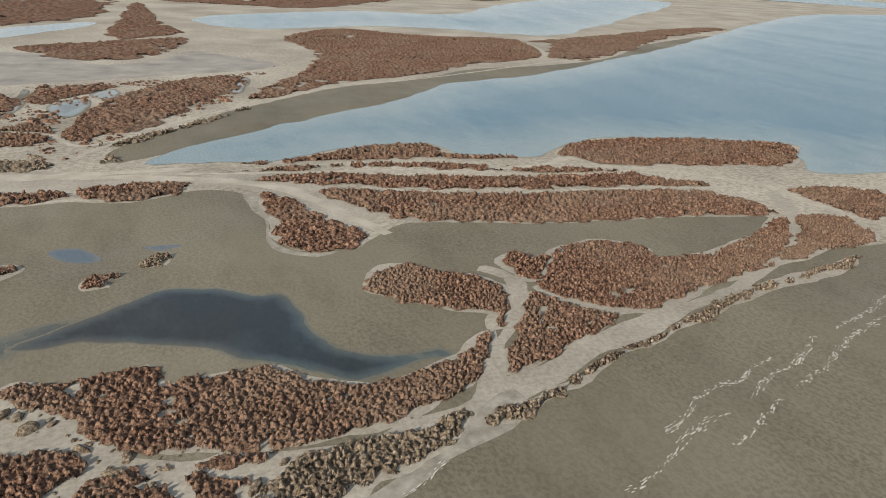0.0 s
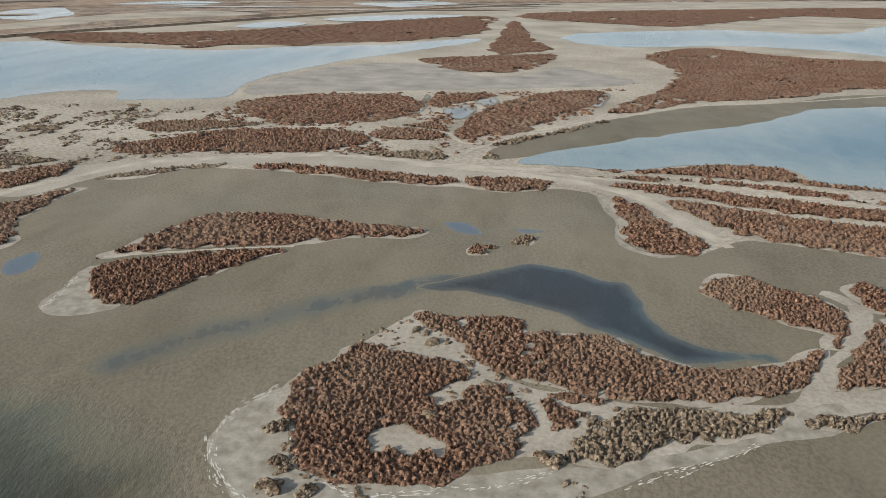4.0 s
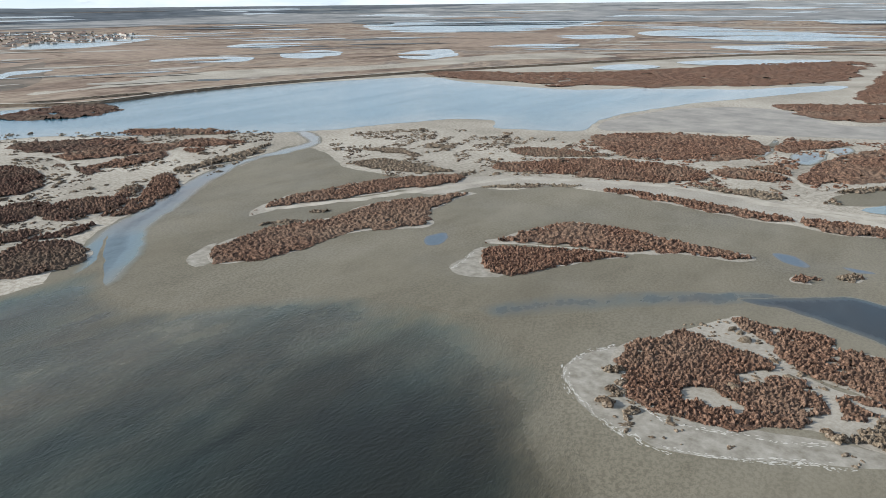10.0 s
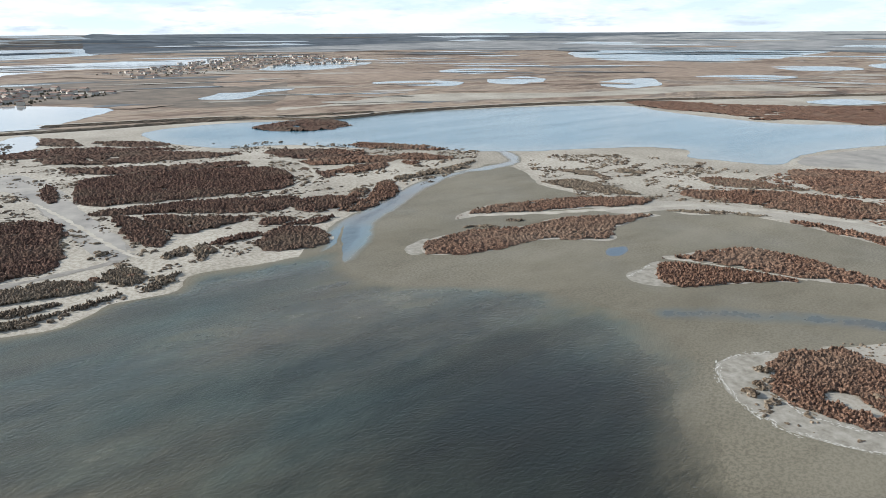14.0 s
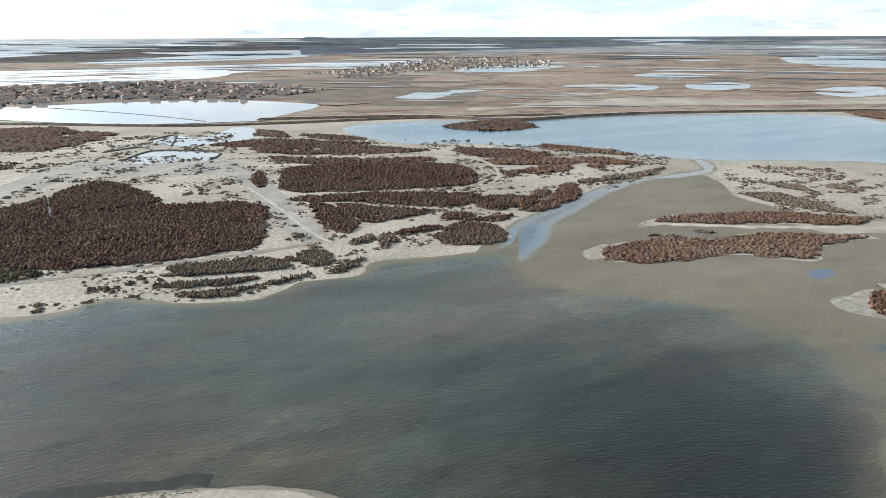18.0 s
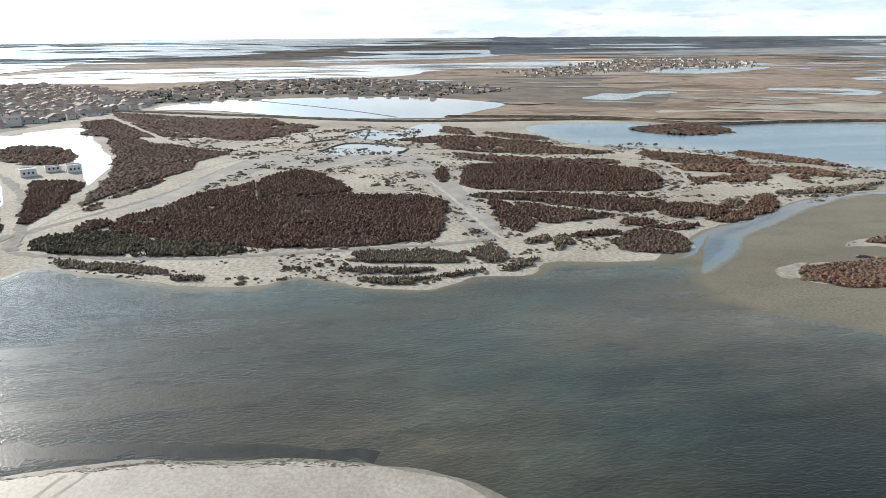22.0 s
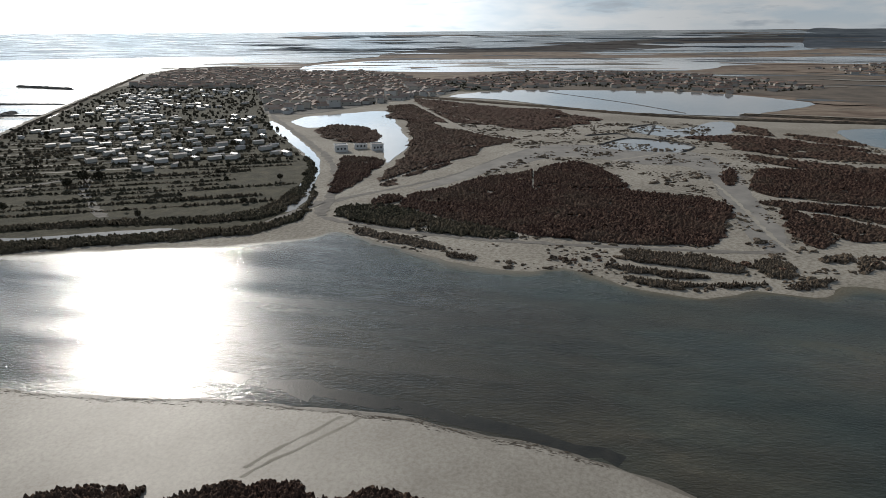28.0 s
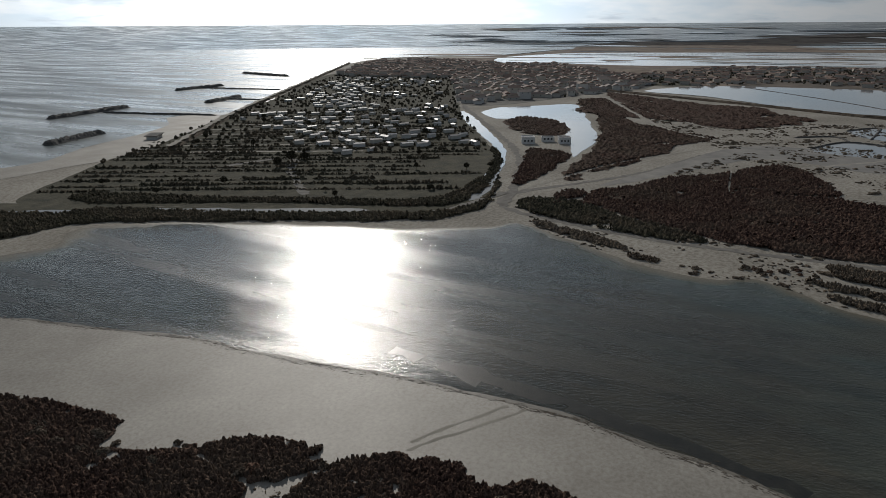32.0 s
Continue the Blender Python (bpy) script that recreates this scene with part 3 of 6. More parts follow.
SPIT = [(-98, -265), (-114, -227), (-125, -187), (-132, -162), (-135, -127), (-141, -93), (-143, -66), (-144, -48), (-142, -37), (-139, -12), (-135, 3), (-128, 19), (-119, 29), (-107, 33), (-83, 22), (-30, 5), (40, -60), (60, -260), (-60, -330)]


def shore_width(p):
    """Metres from the edge to deeper water: steep under the western shore, flat by the mud banks."""
    return np.where(p[:, 0] < -215, 9.0, np.where(p[:, 1] > 60, np.clip(8 + 0.14 * (p[:, 0] + 200), 8, 24), 22.0))


def lagoon_bed(p):
    """Share of the full depth: a dark hollow in the north-east of the lagoon, with light painted in to south and north.
    """
    q = p - np.array([-108.0, 112.0])
    hollow = np.exp(-((q[:, 0] * 0.75 - q[:, 1] * 0.66) / 62) ** 2 - ((q[:, 0] * 0.66 + q[:, 1] * 0.75) / 56) ** 2)
    # Southward darkening imitates water seen against the sun, not a measured depth.
    south = np.clip((20 - p[:, 1]) / 150, 0, 1)
    # Northward paling paints in sky reflection over a light bed.
    north = np.clip((p[:, 1] - 70) / 130, 0, 1)
    return 0.42 + 0.12 * field(p, 45.0, 2) + 0.5 * hollow + 0.38 * south - 0.14 * north


tagged(sheet("water", LAGOON_EDGE, -0.02, LAGOON, 6, 2.0, shore=shore_width, bed=lagoon_bed), "shallow murky lagoon water with fine ripples", "water", kind="structure")
tagged(sheet("wet_sand", outset(smooth_line(SPIT, True, 8.0), 1.6), 0.0, WETSAND, 20, 1.4), "dark wet sand along the spit", "wet sand", kind="structure")
foam(SPIT[:11], 0.06, 31, 0.5, True)
foam(SPIT[:11], 0.064, 32, 1.1, True)
for k, line in enumerate(([(-155, -104), (-153, -87), (-151, -72), (-151, -59), (-150, -44), (-145, -26)], [(-157, -87), (-152, -71), (-151, -53), (-148, -37), (-145, -21), (-142, -5), (-138, 6)])):
    tagged(ribbon("weed_bed", line, 5.0, -0.012 + 0.003 * k, WEED, 1.2, 0.25, seed=33 + k), "dark broken band of weed under shallow water", "weed", kind="stuff")
tagged(sheet("sand_spit", SPIT, 0.04, SPITSAND, 10, 1.2), "bare pale sand spit", "sand spit", kind="structure")
for k, line in enumerate(([(-143, -56), (-131, -63), (-121, -69), (-114, -73)], [(-142, -61), (-129, -68), (-117, -74)])):
    tagged(ribbon("track", line, 0.9, 0.056 + 0.004 * k, TRACK, 0.5, seed=36 + k), "darker trodden trail across the sand spit", "track", kind="structure")
tagged(sheet("water", [(-245, 134), (-245, 144), (-261, 164), (-291, 188), (-316, 223), (-341, 262), (-362, 301), (-363, 348), (-377, 375), (-416, 399), (-431, 394), (-383, 367), (-374, 332), (-369, 287), (-344, 235), (-318, 195), (-302, 167), (-268, 142)], -0.0210, CHANNEL, 4, 2.0, 3, shore=9), "shallow still marsh water", "water", kind="structure")
tagged(sheet("water", [(-725, 350), (-724, 397), (-720, 447), (-695, 553), (-653, 672), (-580, 770), (-506, 747), (-414, 735), (-352, 740), (-301, 786), (-211, 830), (-135, 915), (-124, 879), (-191, 748), (-225, 675), (-247, 596), (-249, 539), (-241, 500), (-278, 489), (-302, 481), (-326, 510), (-360, 490), (-382, 450), (-400, 411), (-424, 381), (-465, 346), (-505, 310), (-563, 269), (-578, 223), (-639, 199), (-713, 194), (-744, 239), (-739, 317)], 0.0540, BLUE, 20, 4.0, 6, shore=60), "still grey-blue lake", "water", kind="structure")
tagged(sheet("water", [(-50, 381), (-21, 376), (0, 376), (17, 383), (32, 391), (62, 391), (67, 374), (95, 364), (105, 365), (118, 376), (133, 384), (159, 385), (231, 363), (221, 343), (210, 328), (206, 318), (222, 314), (290, 322), (420, 340), (700, 380), (1500, 480), (1900, 1900), (1143, 2300), (1610, 1390), (1099, 1222), (775, 1005), (610, 875), (518, 799), (375, 688), (280, 623), (210, 574), (161, 552), (117, 534), (86, 497), (63, 478), (37, 460), (13, 440), (-11, 422), (-34, 402)], 0.0680, EASTBLUE, 20, 4.0, 6, shore=60), "pale blue lagoon water", "water", kind="structure")
tagged(sheet("water", [(-30, 921), (-6, 1007), (70, 1065), (177, 1115), (268, 1093), (327, 1098), (483, 1301), (744, 1562), (972, 1506), (405, 880), (295, 831), (265, 863), (212, 899), (137, 905), (51, 867), (-9, 874)], 0.0320, EASTBLUE, 60, 15.0, 12, shore=120), "shallow still marsh water", "water", kind="structure")
tagged(sheet("water", [(-70, 247), (-63, 253), (-52, 261), (-44, 268), (-36, 269), (-27, 266), (-22, 261), (-14, 259), (-11, 250), (-9, 240), (-4, 231), (5, 227), (14, 227), (16, 224), (8, 222), (2, 219), (-4, 218), (-9, 220), (-15, 224), (-20, 229), (-26, 231), (-35, 239), (-46, 243), (-57, 246), (-67, 245)], -0.0212, POOL, 2, 1.6, 2, shore=4), "shallow still marsh water", "water", kind="structure")
tagged(sheet("water", [(-134, 196), (-124, 212), (-113, 224), (-101, 235), (-87, 244), (-65, 255), (-57, 257), (-53, 251), (-70, 240), (-83, 230), (-95, 220), (-106, 209), (-117, 199), (-125, 192)], -0.0214, POOL, 3, 3.0, 3, shore=19), "thin film of water on mud", "water", kind="structure")
tagged(sheet("water", [(-116, 468), (-117, 504), (-119, 539), (-114, 528), (-111, 497), (-112, 469)], 0.040, CHANNEL, 4, 1.5, 3, shore=6), "small pale creek pool in the marsh", "water", kind="structure")
tagged(sheet("water", [(-170, 468), (-162, 495), (-152, 493), (-151, 467), (-161, 459)], 0.042, CHANNEL, 4, 1.5, 3, shore=6), "small pale creek pool in the marsh", "water", kind="structure")
tagged(sheet("water", [(-100, 490), (-89, 510), (-81, 498), (-83, 470), (-91, 464)], 0.044, CHANNEL, 4, 1.5, 3, shore=6), "small pale creek pool in the marsh", "water", kind="structure")
tagged(sheet("water", [(-15, 526), (-4, 569), (1, 560), (-7, 518)], 0.046, CHANNEL, 4, 1.5, 3, shore=6), "small pale creek pool in the marsh", "water", kind="structure")
tagged(sheet("water", [(-84, 521), (-75, 536), (-70, 524), (-75, 504)], 0.048, CHANNEL, 4, 1.5, 3, shore=6), "small pale creek pool in the marsh", "water", kind="structure")
tagged(sheet("puddle", [(-70, 298), (-63, 299), (-56, 290), (-61, 288), (-67, 292)], -0.0190, PUDDLE, 2, 0.8, 2, shore=1.5), "small grey-blue puddle on mud", "puddle", kind="structure")
tagged(sheet("puddle", [(-47, 296), (-40, 297), (-37, 295), (-43, 292)], -0.0190, PUDDLE, 2, 0.8, 2, shore=1.5), "small grey-blue puddle on mud", "puddle", kind="structure")
tagged(sheet("puddle", [(-188, 243), (-184, 252), (-178, 241), (-181, 235)], -0.0190, PUDDLE, 2, 0.8, 2, shore=1.5), "small grey-blue puddle on mud", "puddle", kind="structure")
tagged(sheet("water", [(-1165, 762), (-1173, 859), (-1087, 913), (-1020, 834), (-1059, 774)], 0.5300, BLUE, 60, 15.0, 12, shore=120), "shallow still marsh water", "water", kind="structure")
tagged(sheet("water", [(-1069, 970), (-1135, 1116), (-1026, 1092), (-972, 1005), (-963, 925)], 0.5340, BLUE, 60, 15.0, 12, shore=120), "shallow still marsh water", "water", kind="structure")
tagged(sheet("water", [(-903, 1104), (-913, 1262), (-805, 1169), (-755, 1023), (-802, 1016)], 0.5380, BLUE, 60, 15.0, 12, shore=120), "shallow still marsh water", "water", kind="structure")
tagged(sheet("water", [(-457, 990), (-428, 1082), (-373, 1061), (-401, 986)], 0.5420, BLUE, 60, 15.0, 12, shore=120), "shallow still marsh water", "water", kind="structure")
tagged(sheet("water", [(-383, 1151), (-310, 1252), (-187, 1293), (-221, 1201), (-325, 1118)], 0.5460, BLUE, 60, 15.0, 12, shore=120), "shallow still marsh water", "water", kind="structure")
tagged(sheet("water", [(-2114, 2382), (-2206, 2992), (-2213, 3788), (-1520, 3608), (-1236, 2433), (-1367, 2083), (-1654, 2011)], 0.5500, BLUE, 60, 15.0, 12, shore=120), "shallow still marsh water", "water", kind="structure")
tagged(sheet("water", [(-854, 2205), (-700, 2614), (-210, 2230), (-93, 2073), (-321, 1886), (-549, 1894)], 0.5540, BLUE, 60, 15.0, 12, shore=120), "shallow still marsh water", "water", kind="structure")
tagged(sheet("water", [(-870, 1372), (-836, 1522), (-718, 1519), (-734, 1329)], 0.5580, BLUE, 60, 15.0, 12, shore=120), "shallow still marsh water", "water", kind="structure")
tagged(sheet("water", [(-674, 3709), (-412, 3992), (-169, 3332), (-401, 3063)], 0.5620, BLUE, 60, 15.0, 12, shore=120), "shallow still marsh water", "water", kind="structure")
tagged(sheet("water", [(-1431, 1122), (-1476, 1282), (-1330, 1314), (-1284, 1126)], 0.5660, BLUE, 60, 15.0, 12, shore=120), "shallow still marsh water", "water", kind="structure")
tagged(sheet("water", [(-441, 1572), (-343, 1707), (-253, 1644), (-333, 1490)], 0.5700, BLUE, 60, 15.0, 12, shore=120), "shallow still marsh water", "water", kind="structure")
tagged(sheet("water", [(-979, 1925), (-867, 2069), (-756, 1933), (-836, 1777)], 0.5740, BLUE, 60, 15.0, 12, shore=120), "shallow still marsh water", "water", kind="structure")
tagged(sheet("water", [(-1005, -238), (-1124, -173), (-1146, -51), (-1133, 110), (-1042, 209), (-969, 234), (-839, 142), (-821, 133), (-834, 29), (-864, -39), (-966, -157)], 0.4700, PAN, 20, 4.0, 6, shore=60), "shallow still marsh water", "water", kind="structure")
tagged(sheet("water", [(-588, -12), (-632, 13), (-603, 57), (-566, 46), (-572, -5)], 0.0840, PAN, 20, 2.0, 6, shore=60), "shallow still marsh water", "water", kind="structure")
tagged(sheet("water", [(-700, 11), (-731, 36), (-700, 55), (-776, 99), (-733, 112), (-678, 97), (-651, 52), (-657, 28)], 0.0880, PAN, 20, 4.0, 6, shore=60), "shallow still marsh water", "water", kind="structure")
tagged(sheet("water", [(-681, -330), (-727, -338), (-763, -312), (-803, -274), (-754, -246), (-629, -193), (-551, -166), (-502, -161), (-476, -159), (-521, -177), (-566, -195), (-606, -213), (-649, -236), (-643, -259), (-658, -278), (-645, -296)], 0.0920, PAN, 20, 2.0, 6, shore=60), "shallow still marsh water", "water", kind="structure")
tagged(sheet("water", [(-686, -357), (-656, -330), (-571, -272), (-506, -228), (-441, -196), (-365, -170), (-330, -164), (-333, -170), (-391, -188), (-448, -207), (-502, -236), (-560, -277), (-650, -341)], 0.0960, PAN, 20, 2.0, 6, shore=60), "shallow still marsh water", "water", kind="structure")
tagged(sheet("water", [(-185, -381), (-225, -321), (-267, -243), (-286, -207), (-280, -203), (-260, -237), (-220, -314), (-181, -373)], 0.1000, PAN, 4, 2.0, 3, shore=9), "shallow still marsh water", "water", kind="structure")
tagged(sheet("water", [(-1769, -820), (-2195, -776), (-2374, -489), (-2536, 57), (-2636, 684), (-2626, 1067), (-2188, 747), (-2103, 378), (-1783, 39), (-1683, -222), (-1616, -456)], 0.4940, PAN, 60, 4.0, 15, shore=120), "shallow still marsh water", "water", kind="structure")
tagged(sheet("water", [(-1781, -822), (-2053, -817), (-2265, -618), (-2529, 100), (-2512, 280), (-1851, 211), (-1673, -99), (-1921, -242), (-1763, -346), (-1644, -500), (-1609, -712)], 0.4980, PAN, 60, 4.0, 15, shore=120), "shallow still marsh water", "water", kind="structure")
tagged(sheet("water", [(-3692, 71), (-3703, 758), (-3495, 942), (-3393, 470)], 0.5020, BLUE, 60, 15.0, 12, shore=120), "shallow still marsh water", "water", kind="structure")
tagged(sheet("water", [(-2909, -158), (-3448, 346), (-3460, 896), (-3063, 549)], 0.5060, BLUE, 60, 15.0, 12, shore=120), "shallow still marsh water", "water", kind="structure")
tagged(sheet("water", [(-1850, 841), (-2087, 1021), (-2082, 1132), (-2027, 1307), (-1871, 1159), (-1750, 1025), (-1715, 912), (-1756, 833)], 0.5100, BLUE, 60, 15.0, 12, shore=120), "shallow still marsh water", "water", kind="structure")
tagged(sheet("water", [(-1055, 382), (-1135, 439), (-1123, 487), (-1159, 534), (-1140, 582), (-1104, 547), (-1094, 503), (-1033, 457), (-1007, 419)], 0.5140, BLUE, 60, 15.0, 12, shore=120), "shallow still marsh water", "water", kind="structure")
tagged(sheet("water", [(-2298, 1286), (-2344, 1414), (-2210, 1455), (-2177, 1313)], 0.5260, BLUE, 60, 15.0, 12, shore=120), "shallow still marsh water", "water", kind="structure")
tagged(sheet("water", [(-182, -519), (-232, -494), (-283, -480), (-341, -508), (-403, -528), (-461, -556), (-504, -603), (-537, -569), (-682, -626), (-800, -711), (-1021, -826), (-1437, -1055), (-1693, -1127), (-1866, -1081), (-2010, -927), (-2512, -891), (-2900, -600), (-3300, 0), (-3700, 900), (-4329, 2064), (-4699, 959), (-4792, -200), (-4644, -1201), (-4300, -2126), (-3799, -2927), (-3100, -3660), (-2199, -4262), (-1200, -4644), (-724, -4742), (305, -4787), (250, -1500), (100, -800), (-80, -560)], 0.0360, SEA, 90, 4.0, 15, shore=400), "open sea with small waves", "water", kind="structure")
# tracks, which also part the shrubs
SALT_PAN = [(-1005, -238), (-1124, -173), (-1146, -51), (-1133, 110), (-1042, 209), (-969, 234), (-839, 142), (-821, 133), (-834, 29), (-864, -39), (-966, -157)]
PAN_WALL = [(-1142, -140), (-1035, -54), (-937, 17), (-837, 75)]
foam([(-113, -226), (-125, -187), (-131, -162), (-135, -127), (-141, -93), (-142, -65)], 0.00, 4)
TRACK_LINE = [(-320, 77), (-373, 69), (-424, 60), (-516, 64), (-559, 38), (-567, -25), (-533, -75), (-451, -100), (-399, -126), (-358, -150), (-327, -147), (-313, -121), (-301, -69), (-301, -10), (-306, 57), (-316, 76)]
CUTS.append((smooth_line(TRACK_LINE, False, 4.0), 3.0))
tagged(ribbon("track", TRACK_LINE, 4.0, 0.021, ROAD, seed=5), "pale trodden sandy track", "track", kind="structure")
TRACK_LINE = [(-592, -64), (-643, -128), (-778, -201), (-901, -262)]
CUTS.append((smooth_line(TRACK_LINE, False, 4.0), 3.0))
tagged(ribbon("track", TRACK_LINE, 4.0, 0.022, TRACK, seed=6), "pale trodden sandy track", "track", kind="structure")
foam([(-89, 195), (-93, 189), (-95, 183), (-95, 177), (-91, 171), (-85, 165), (-79, 161), (-71, 158), (-64, 156), (-54, 160), (-43, 164)], 0.00, 0)
foam([(-43, 166), (-32, 171), (-23, 176), (-8, 185), (4, 192)], 0.00, 1)
foam([(29, 178), (37, 181), (44, 185), (53, 189), (60, 191), (70, 197), (82, 201), (98, 209), (115, 215), (136, 222)], 0.00, 2)
foam([(54, 183), (67, 189), (80, 195), (96, 203), (107, 208), (128, 215)], 0.00, 3)
foam([(-159, 220), (-161, 231), (-163, 241), (-163, 246)], 0.00, 4)
foam([(-95, 177), (-89, 169), (-80, 162), (-70, 157), (-62, 157), (-50, 161), (-37, 168)], 0.00, 5)
foam([(-82, 184), (-77, 175), (-70, 169), (-63, 168), (-48, 172), (-33, 178)], 0.00, 6)
foam([(44, 189), (57, 196), (70, 201), (80, 204)], 0.00, 7)
TRACK_LINE = [(-273, 234), (-261, 253), (-251, 269), (-239, 292), (-225, 321), (-209, 346), (-178, 362), (-141, 374), (-111, 375), (-84, 369), (-59, 369), (-34, 369)]
CUTS.append((smooth_line(TRACK_LINE, False, 4.0), 3.5))
tagged(ribbon("track", TRACK_LINE, 5.0, 0.022, TRACK, seed=7), "pale trodden sandy track", "track", kind="structure")
TRACK_LINE = [(-96, 368), (-68, 365), (-40, 358), (-17, 349), (-5, 341), (4, 325), (11, 308), (19, 291)]
CUTS.append((smooth_line(TRACK_LINE, False, 4.0), 3.5))
tagged(ribbon("track", TRACK_LINE, 5.0, 0.023, TRACK, seed=8), "pale trodden sandy track", "track", kind="structure")
TRACK_LINE = [(-48, 366), (-21, 361), (1, 358), (36, 354), (75, 343), (94, 338), (129, 334)]
CUTS.append((smooth_line(TRACK_LINE, False, 4.0), 2.0))
tagged(ribbon("track", TRACK_LINE, 2.5, 0.024, TRACK, seed=9), "pale trodden sandy track", "track", kind="structure")
TRACK_LINE = [(77, 349), (100, 350), (114, 359), (121, 345), (140, 336), (156, 324), (170, 309), (173, 285), (175, 271)]
CUTS.append((smooth_line(TRACK_LINE, False, 4.0), 3.0))
tagged(ribbon("track", TRACK_LINE, 4.0, 0.024, TRACK, seed=10), "pale trodden sandy track", "track", kind="structure")
TRACK_LINE = [(21, 336), (41, 328), (66, 321), (97, 318), (126, 315), (146, 310)]
CUTS.append((smooth_line(TRACK_LINE, False, 4.0), 1.5))
tagged(ribbon("track", TRACK_LINE, 1.6, 0.025, TRACK, seed=11), "pale trodden sandy track", "track", kind="structure")
TRACK_LINE = [(42, 253), (45, 248), (49, 241), (53, 235), (61, 229)]
CUTS.append((smooth_line(TRACK_LINE, False, 4.0), 1.3))
TRACK_LINE = [(-63, 182), (-60, 182), (-56, 182)]
CUTS.append((smooth_line(TRACK_LINE, False, 4.0), 3.0))
TRACK_LINE = [(-61, 185), (-58, 181)]
CUTS.append((smooth_line(TRACK_LINE, False, 4.0), 2.6))
TRACK_LINE = [(-163, 251), (-149, 257), (-132, 263), (-112, 269)]
CUTS.append((smooth_line(TRACK_LINE, False, 4.0), 1.2))
tagged(ribbon("track", TRACK_LINE, 1.2, 0.020, TRACK, seed=12), "pale trodden sandy track", "track", kind="structure")
TRACK_LINE = [(-75, 392), (-62, 415), (-50, 434), (-33, 456), (-9, 481), (16, 502), (50, 532), (87, 547), (128, 566), (177, 593), (234, 625), (296, 650)]
CUTS.append((smooth_line(TRACK_LINE, False, 4.0), 2.0))
tagged(ribbon("track", TRACK_LINE, 2.4, 0.026, TRACK, seed=13), "pale trodden sandy track", "track", kind="structure")
TRACK_LINE = [(-308, 407), (-272, 406), (-229, 400), (-199, 419), (-158, 431), (-120, 439), (-91, 431), (-77, 410), (-62, 417)]
CUTS.append((smooth_line(TRACK_LINE, False, 4.0), 2.0))
tagged(ribbon("track", TRACK_LINE, 2.0, 0.026, TRACK, seed=14), "pale trodden sandy track", "track", kind="structure")
TRACK_LINE = [(276, 758), (271, 712), (251, 660), (237, 645)]
CUTS.append((smooth_line(TRACK_LINE, False, 4.0), 3.0))
tagged(ribbon("track", TRACK_LINE, 3.0, 0.020, TRACK, seed=18), "pale trodden sandy track", "track", kind="structure")
DYKE = [(-834, 126), (-788, 307), (-709, 388), (-710, 499), (-690, 623), (-614, 842), (-525, 1011), (-408, 1228), (-246, 1459), (-73, 1681)]
tagged(ribbon("road", [(-325, -145), (-385, -163), (-465, -197), (-559, -257), (-699, -356), (-869, -464)], 5.0, 0.128, ROAD, 0.3, seed=15), "narrow grey gravel road", "road", kind="structure")
tagged(ribbon("road", [(-297, -253), (-342, -302), (-381, -336), (-337, -354)], 5.0, 0.134, ROAD, 0.3, seed=16), "narrow grey gravel road", "road", kind="structure")
tagged(ribbon("road", [(-176, -363), (-227, -280), (-281, -183), (-335, -160), (-354, -158)], 5.0, 0.140, ROAD, 0.3, seed=17), "narrow grey gravel road", "road", kind="structure")
QUAY = [(-366, -443), (-565, -568), (-765, -681), (-1458, -1071)]
SOUTH_DYKE = [(-993, -294), (-946, -206), (-888, -96), (-810, 41), (-786, 153), (-777, 276), (-733, 480)]
TRACK_LINE = [(-350, -156), (-406, -142), (-463, -127), (-522, -100), (-580, -64), (-596, -18)]
CUTS.append((smooth_line(TRACK_LINE, False, 4.0), 1.7))
tagged(ribbon("track", TRACK_LINE, 2.2, 0.032, TRACK, seed=23), "pale trodden sandy track", "track", kind="structure")
TRACK_LINE = [(-450, 60), (-399, 66), (-347, 70), (-315, 74), (-305, 77)]
CUTS.append((smooth_line(TRACK_LINE, False, 4.0), 1.7))
tagged(ribbon("track", TRACK_LINE, 2.2, 0.032, TRACK, seed=24), "pale trodden sandy track", "track", kind="structure")
TRACK_LINE = [(-393, 200), (-416, 221), (-461, 238), (-493, 235), (-519, 204)]
CUTS.append((smooth_line(TRACK_LINE, False, 4.0), 1.7))
tagged(ribbon("track", TRACK_LINE, 2.2, 0.033, TRACK, seed=25), "pale trodden sandy track", "track", kind="structure")
TRACK_LINE = [(-412, -47), (-475, -54)]
CUTS.append((smooth_line(TRACK_LINE, False, 4.0), 0.5))
tagged(ribbon("track", TRACK_LINE, 0.7, 0.034, TRACK, seed=26), "pale trodden sandy track", "track", kind="structure")
TRACK_LINE = [(-416, -23), (-425, 35), (-392, 62)]
CUTS.append((smooth_line(TRACK_LINE, False, 4.0), 1.7))
tagged(ribbon("track", TRACK_LINE, 2.2, 0.034, TRACK, seed=27), "pale trodden sandy track", "track", kind="structure")
TRACK_LINE = [(-867, -257), (-786, -191), (-679, -107), (-610, -48), (-618, -9)]
CUTS.append((smooth_line(TRACK_LINE, False, 4.0), 1.7))
tagged(ribbon("track", TRACK_LINE, 2.2, 0.035, TRACK, seed=28), "pale trodden sandy track", "track", kind="structure")
TRACK_LINE = [(-495, -23), (-542, 19), (-591, 68), (-565, 93), (-491, 69)]
CUTS.append((smooth_line(TRACK_LINE, False, 4.0), 1.7))
tagged(ribbon("track", TRACK_LINE, 2.2, 0.035, TRACK, seed=29), "pale trodden sandy track", "track", kind="structure")


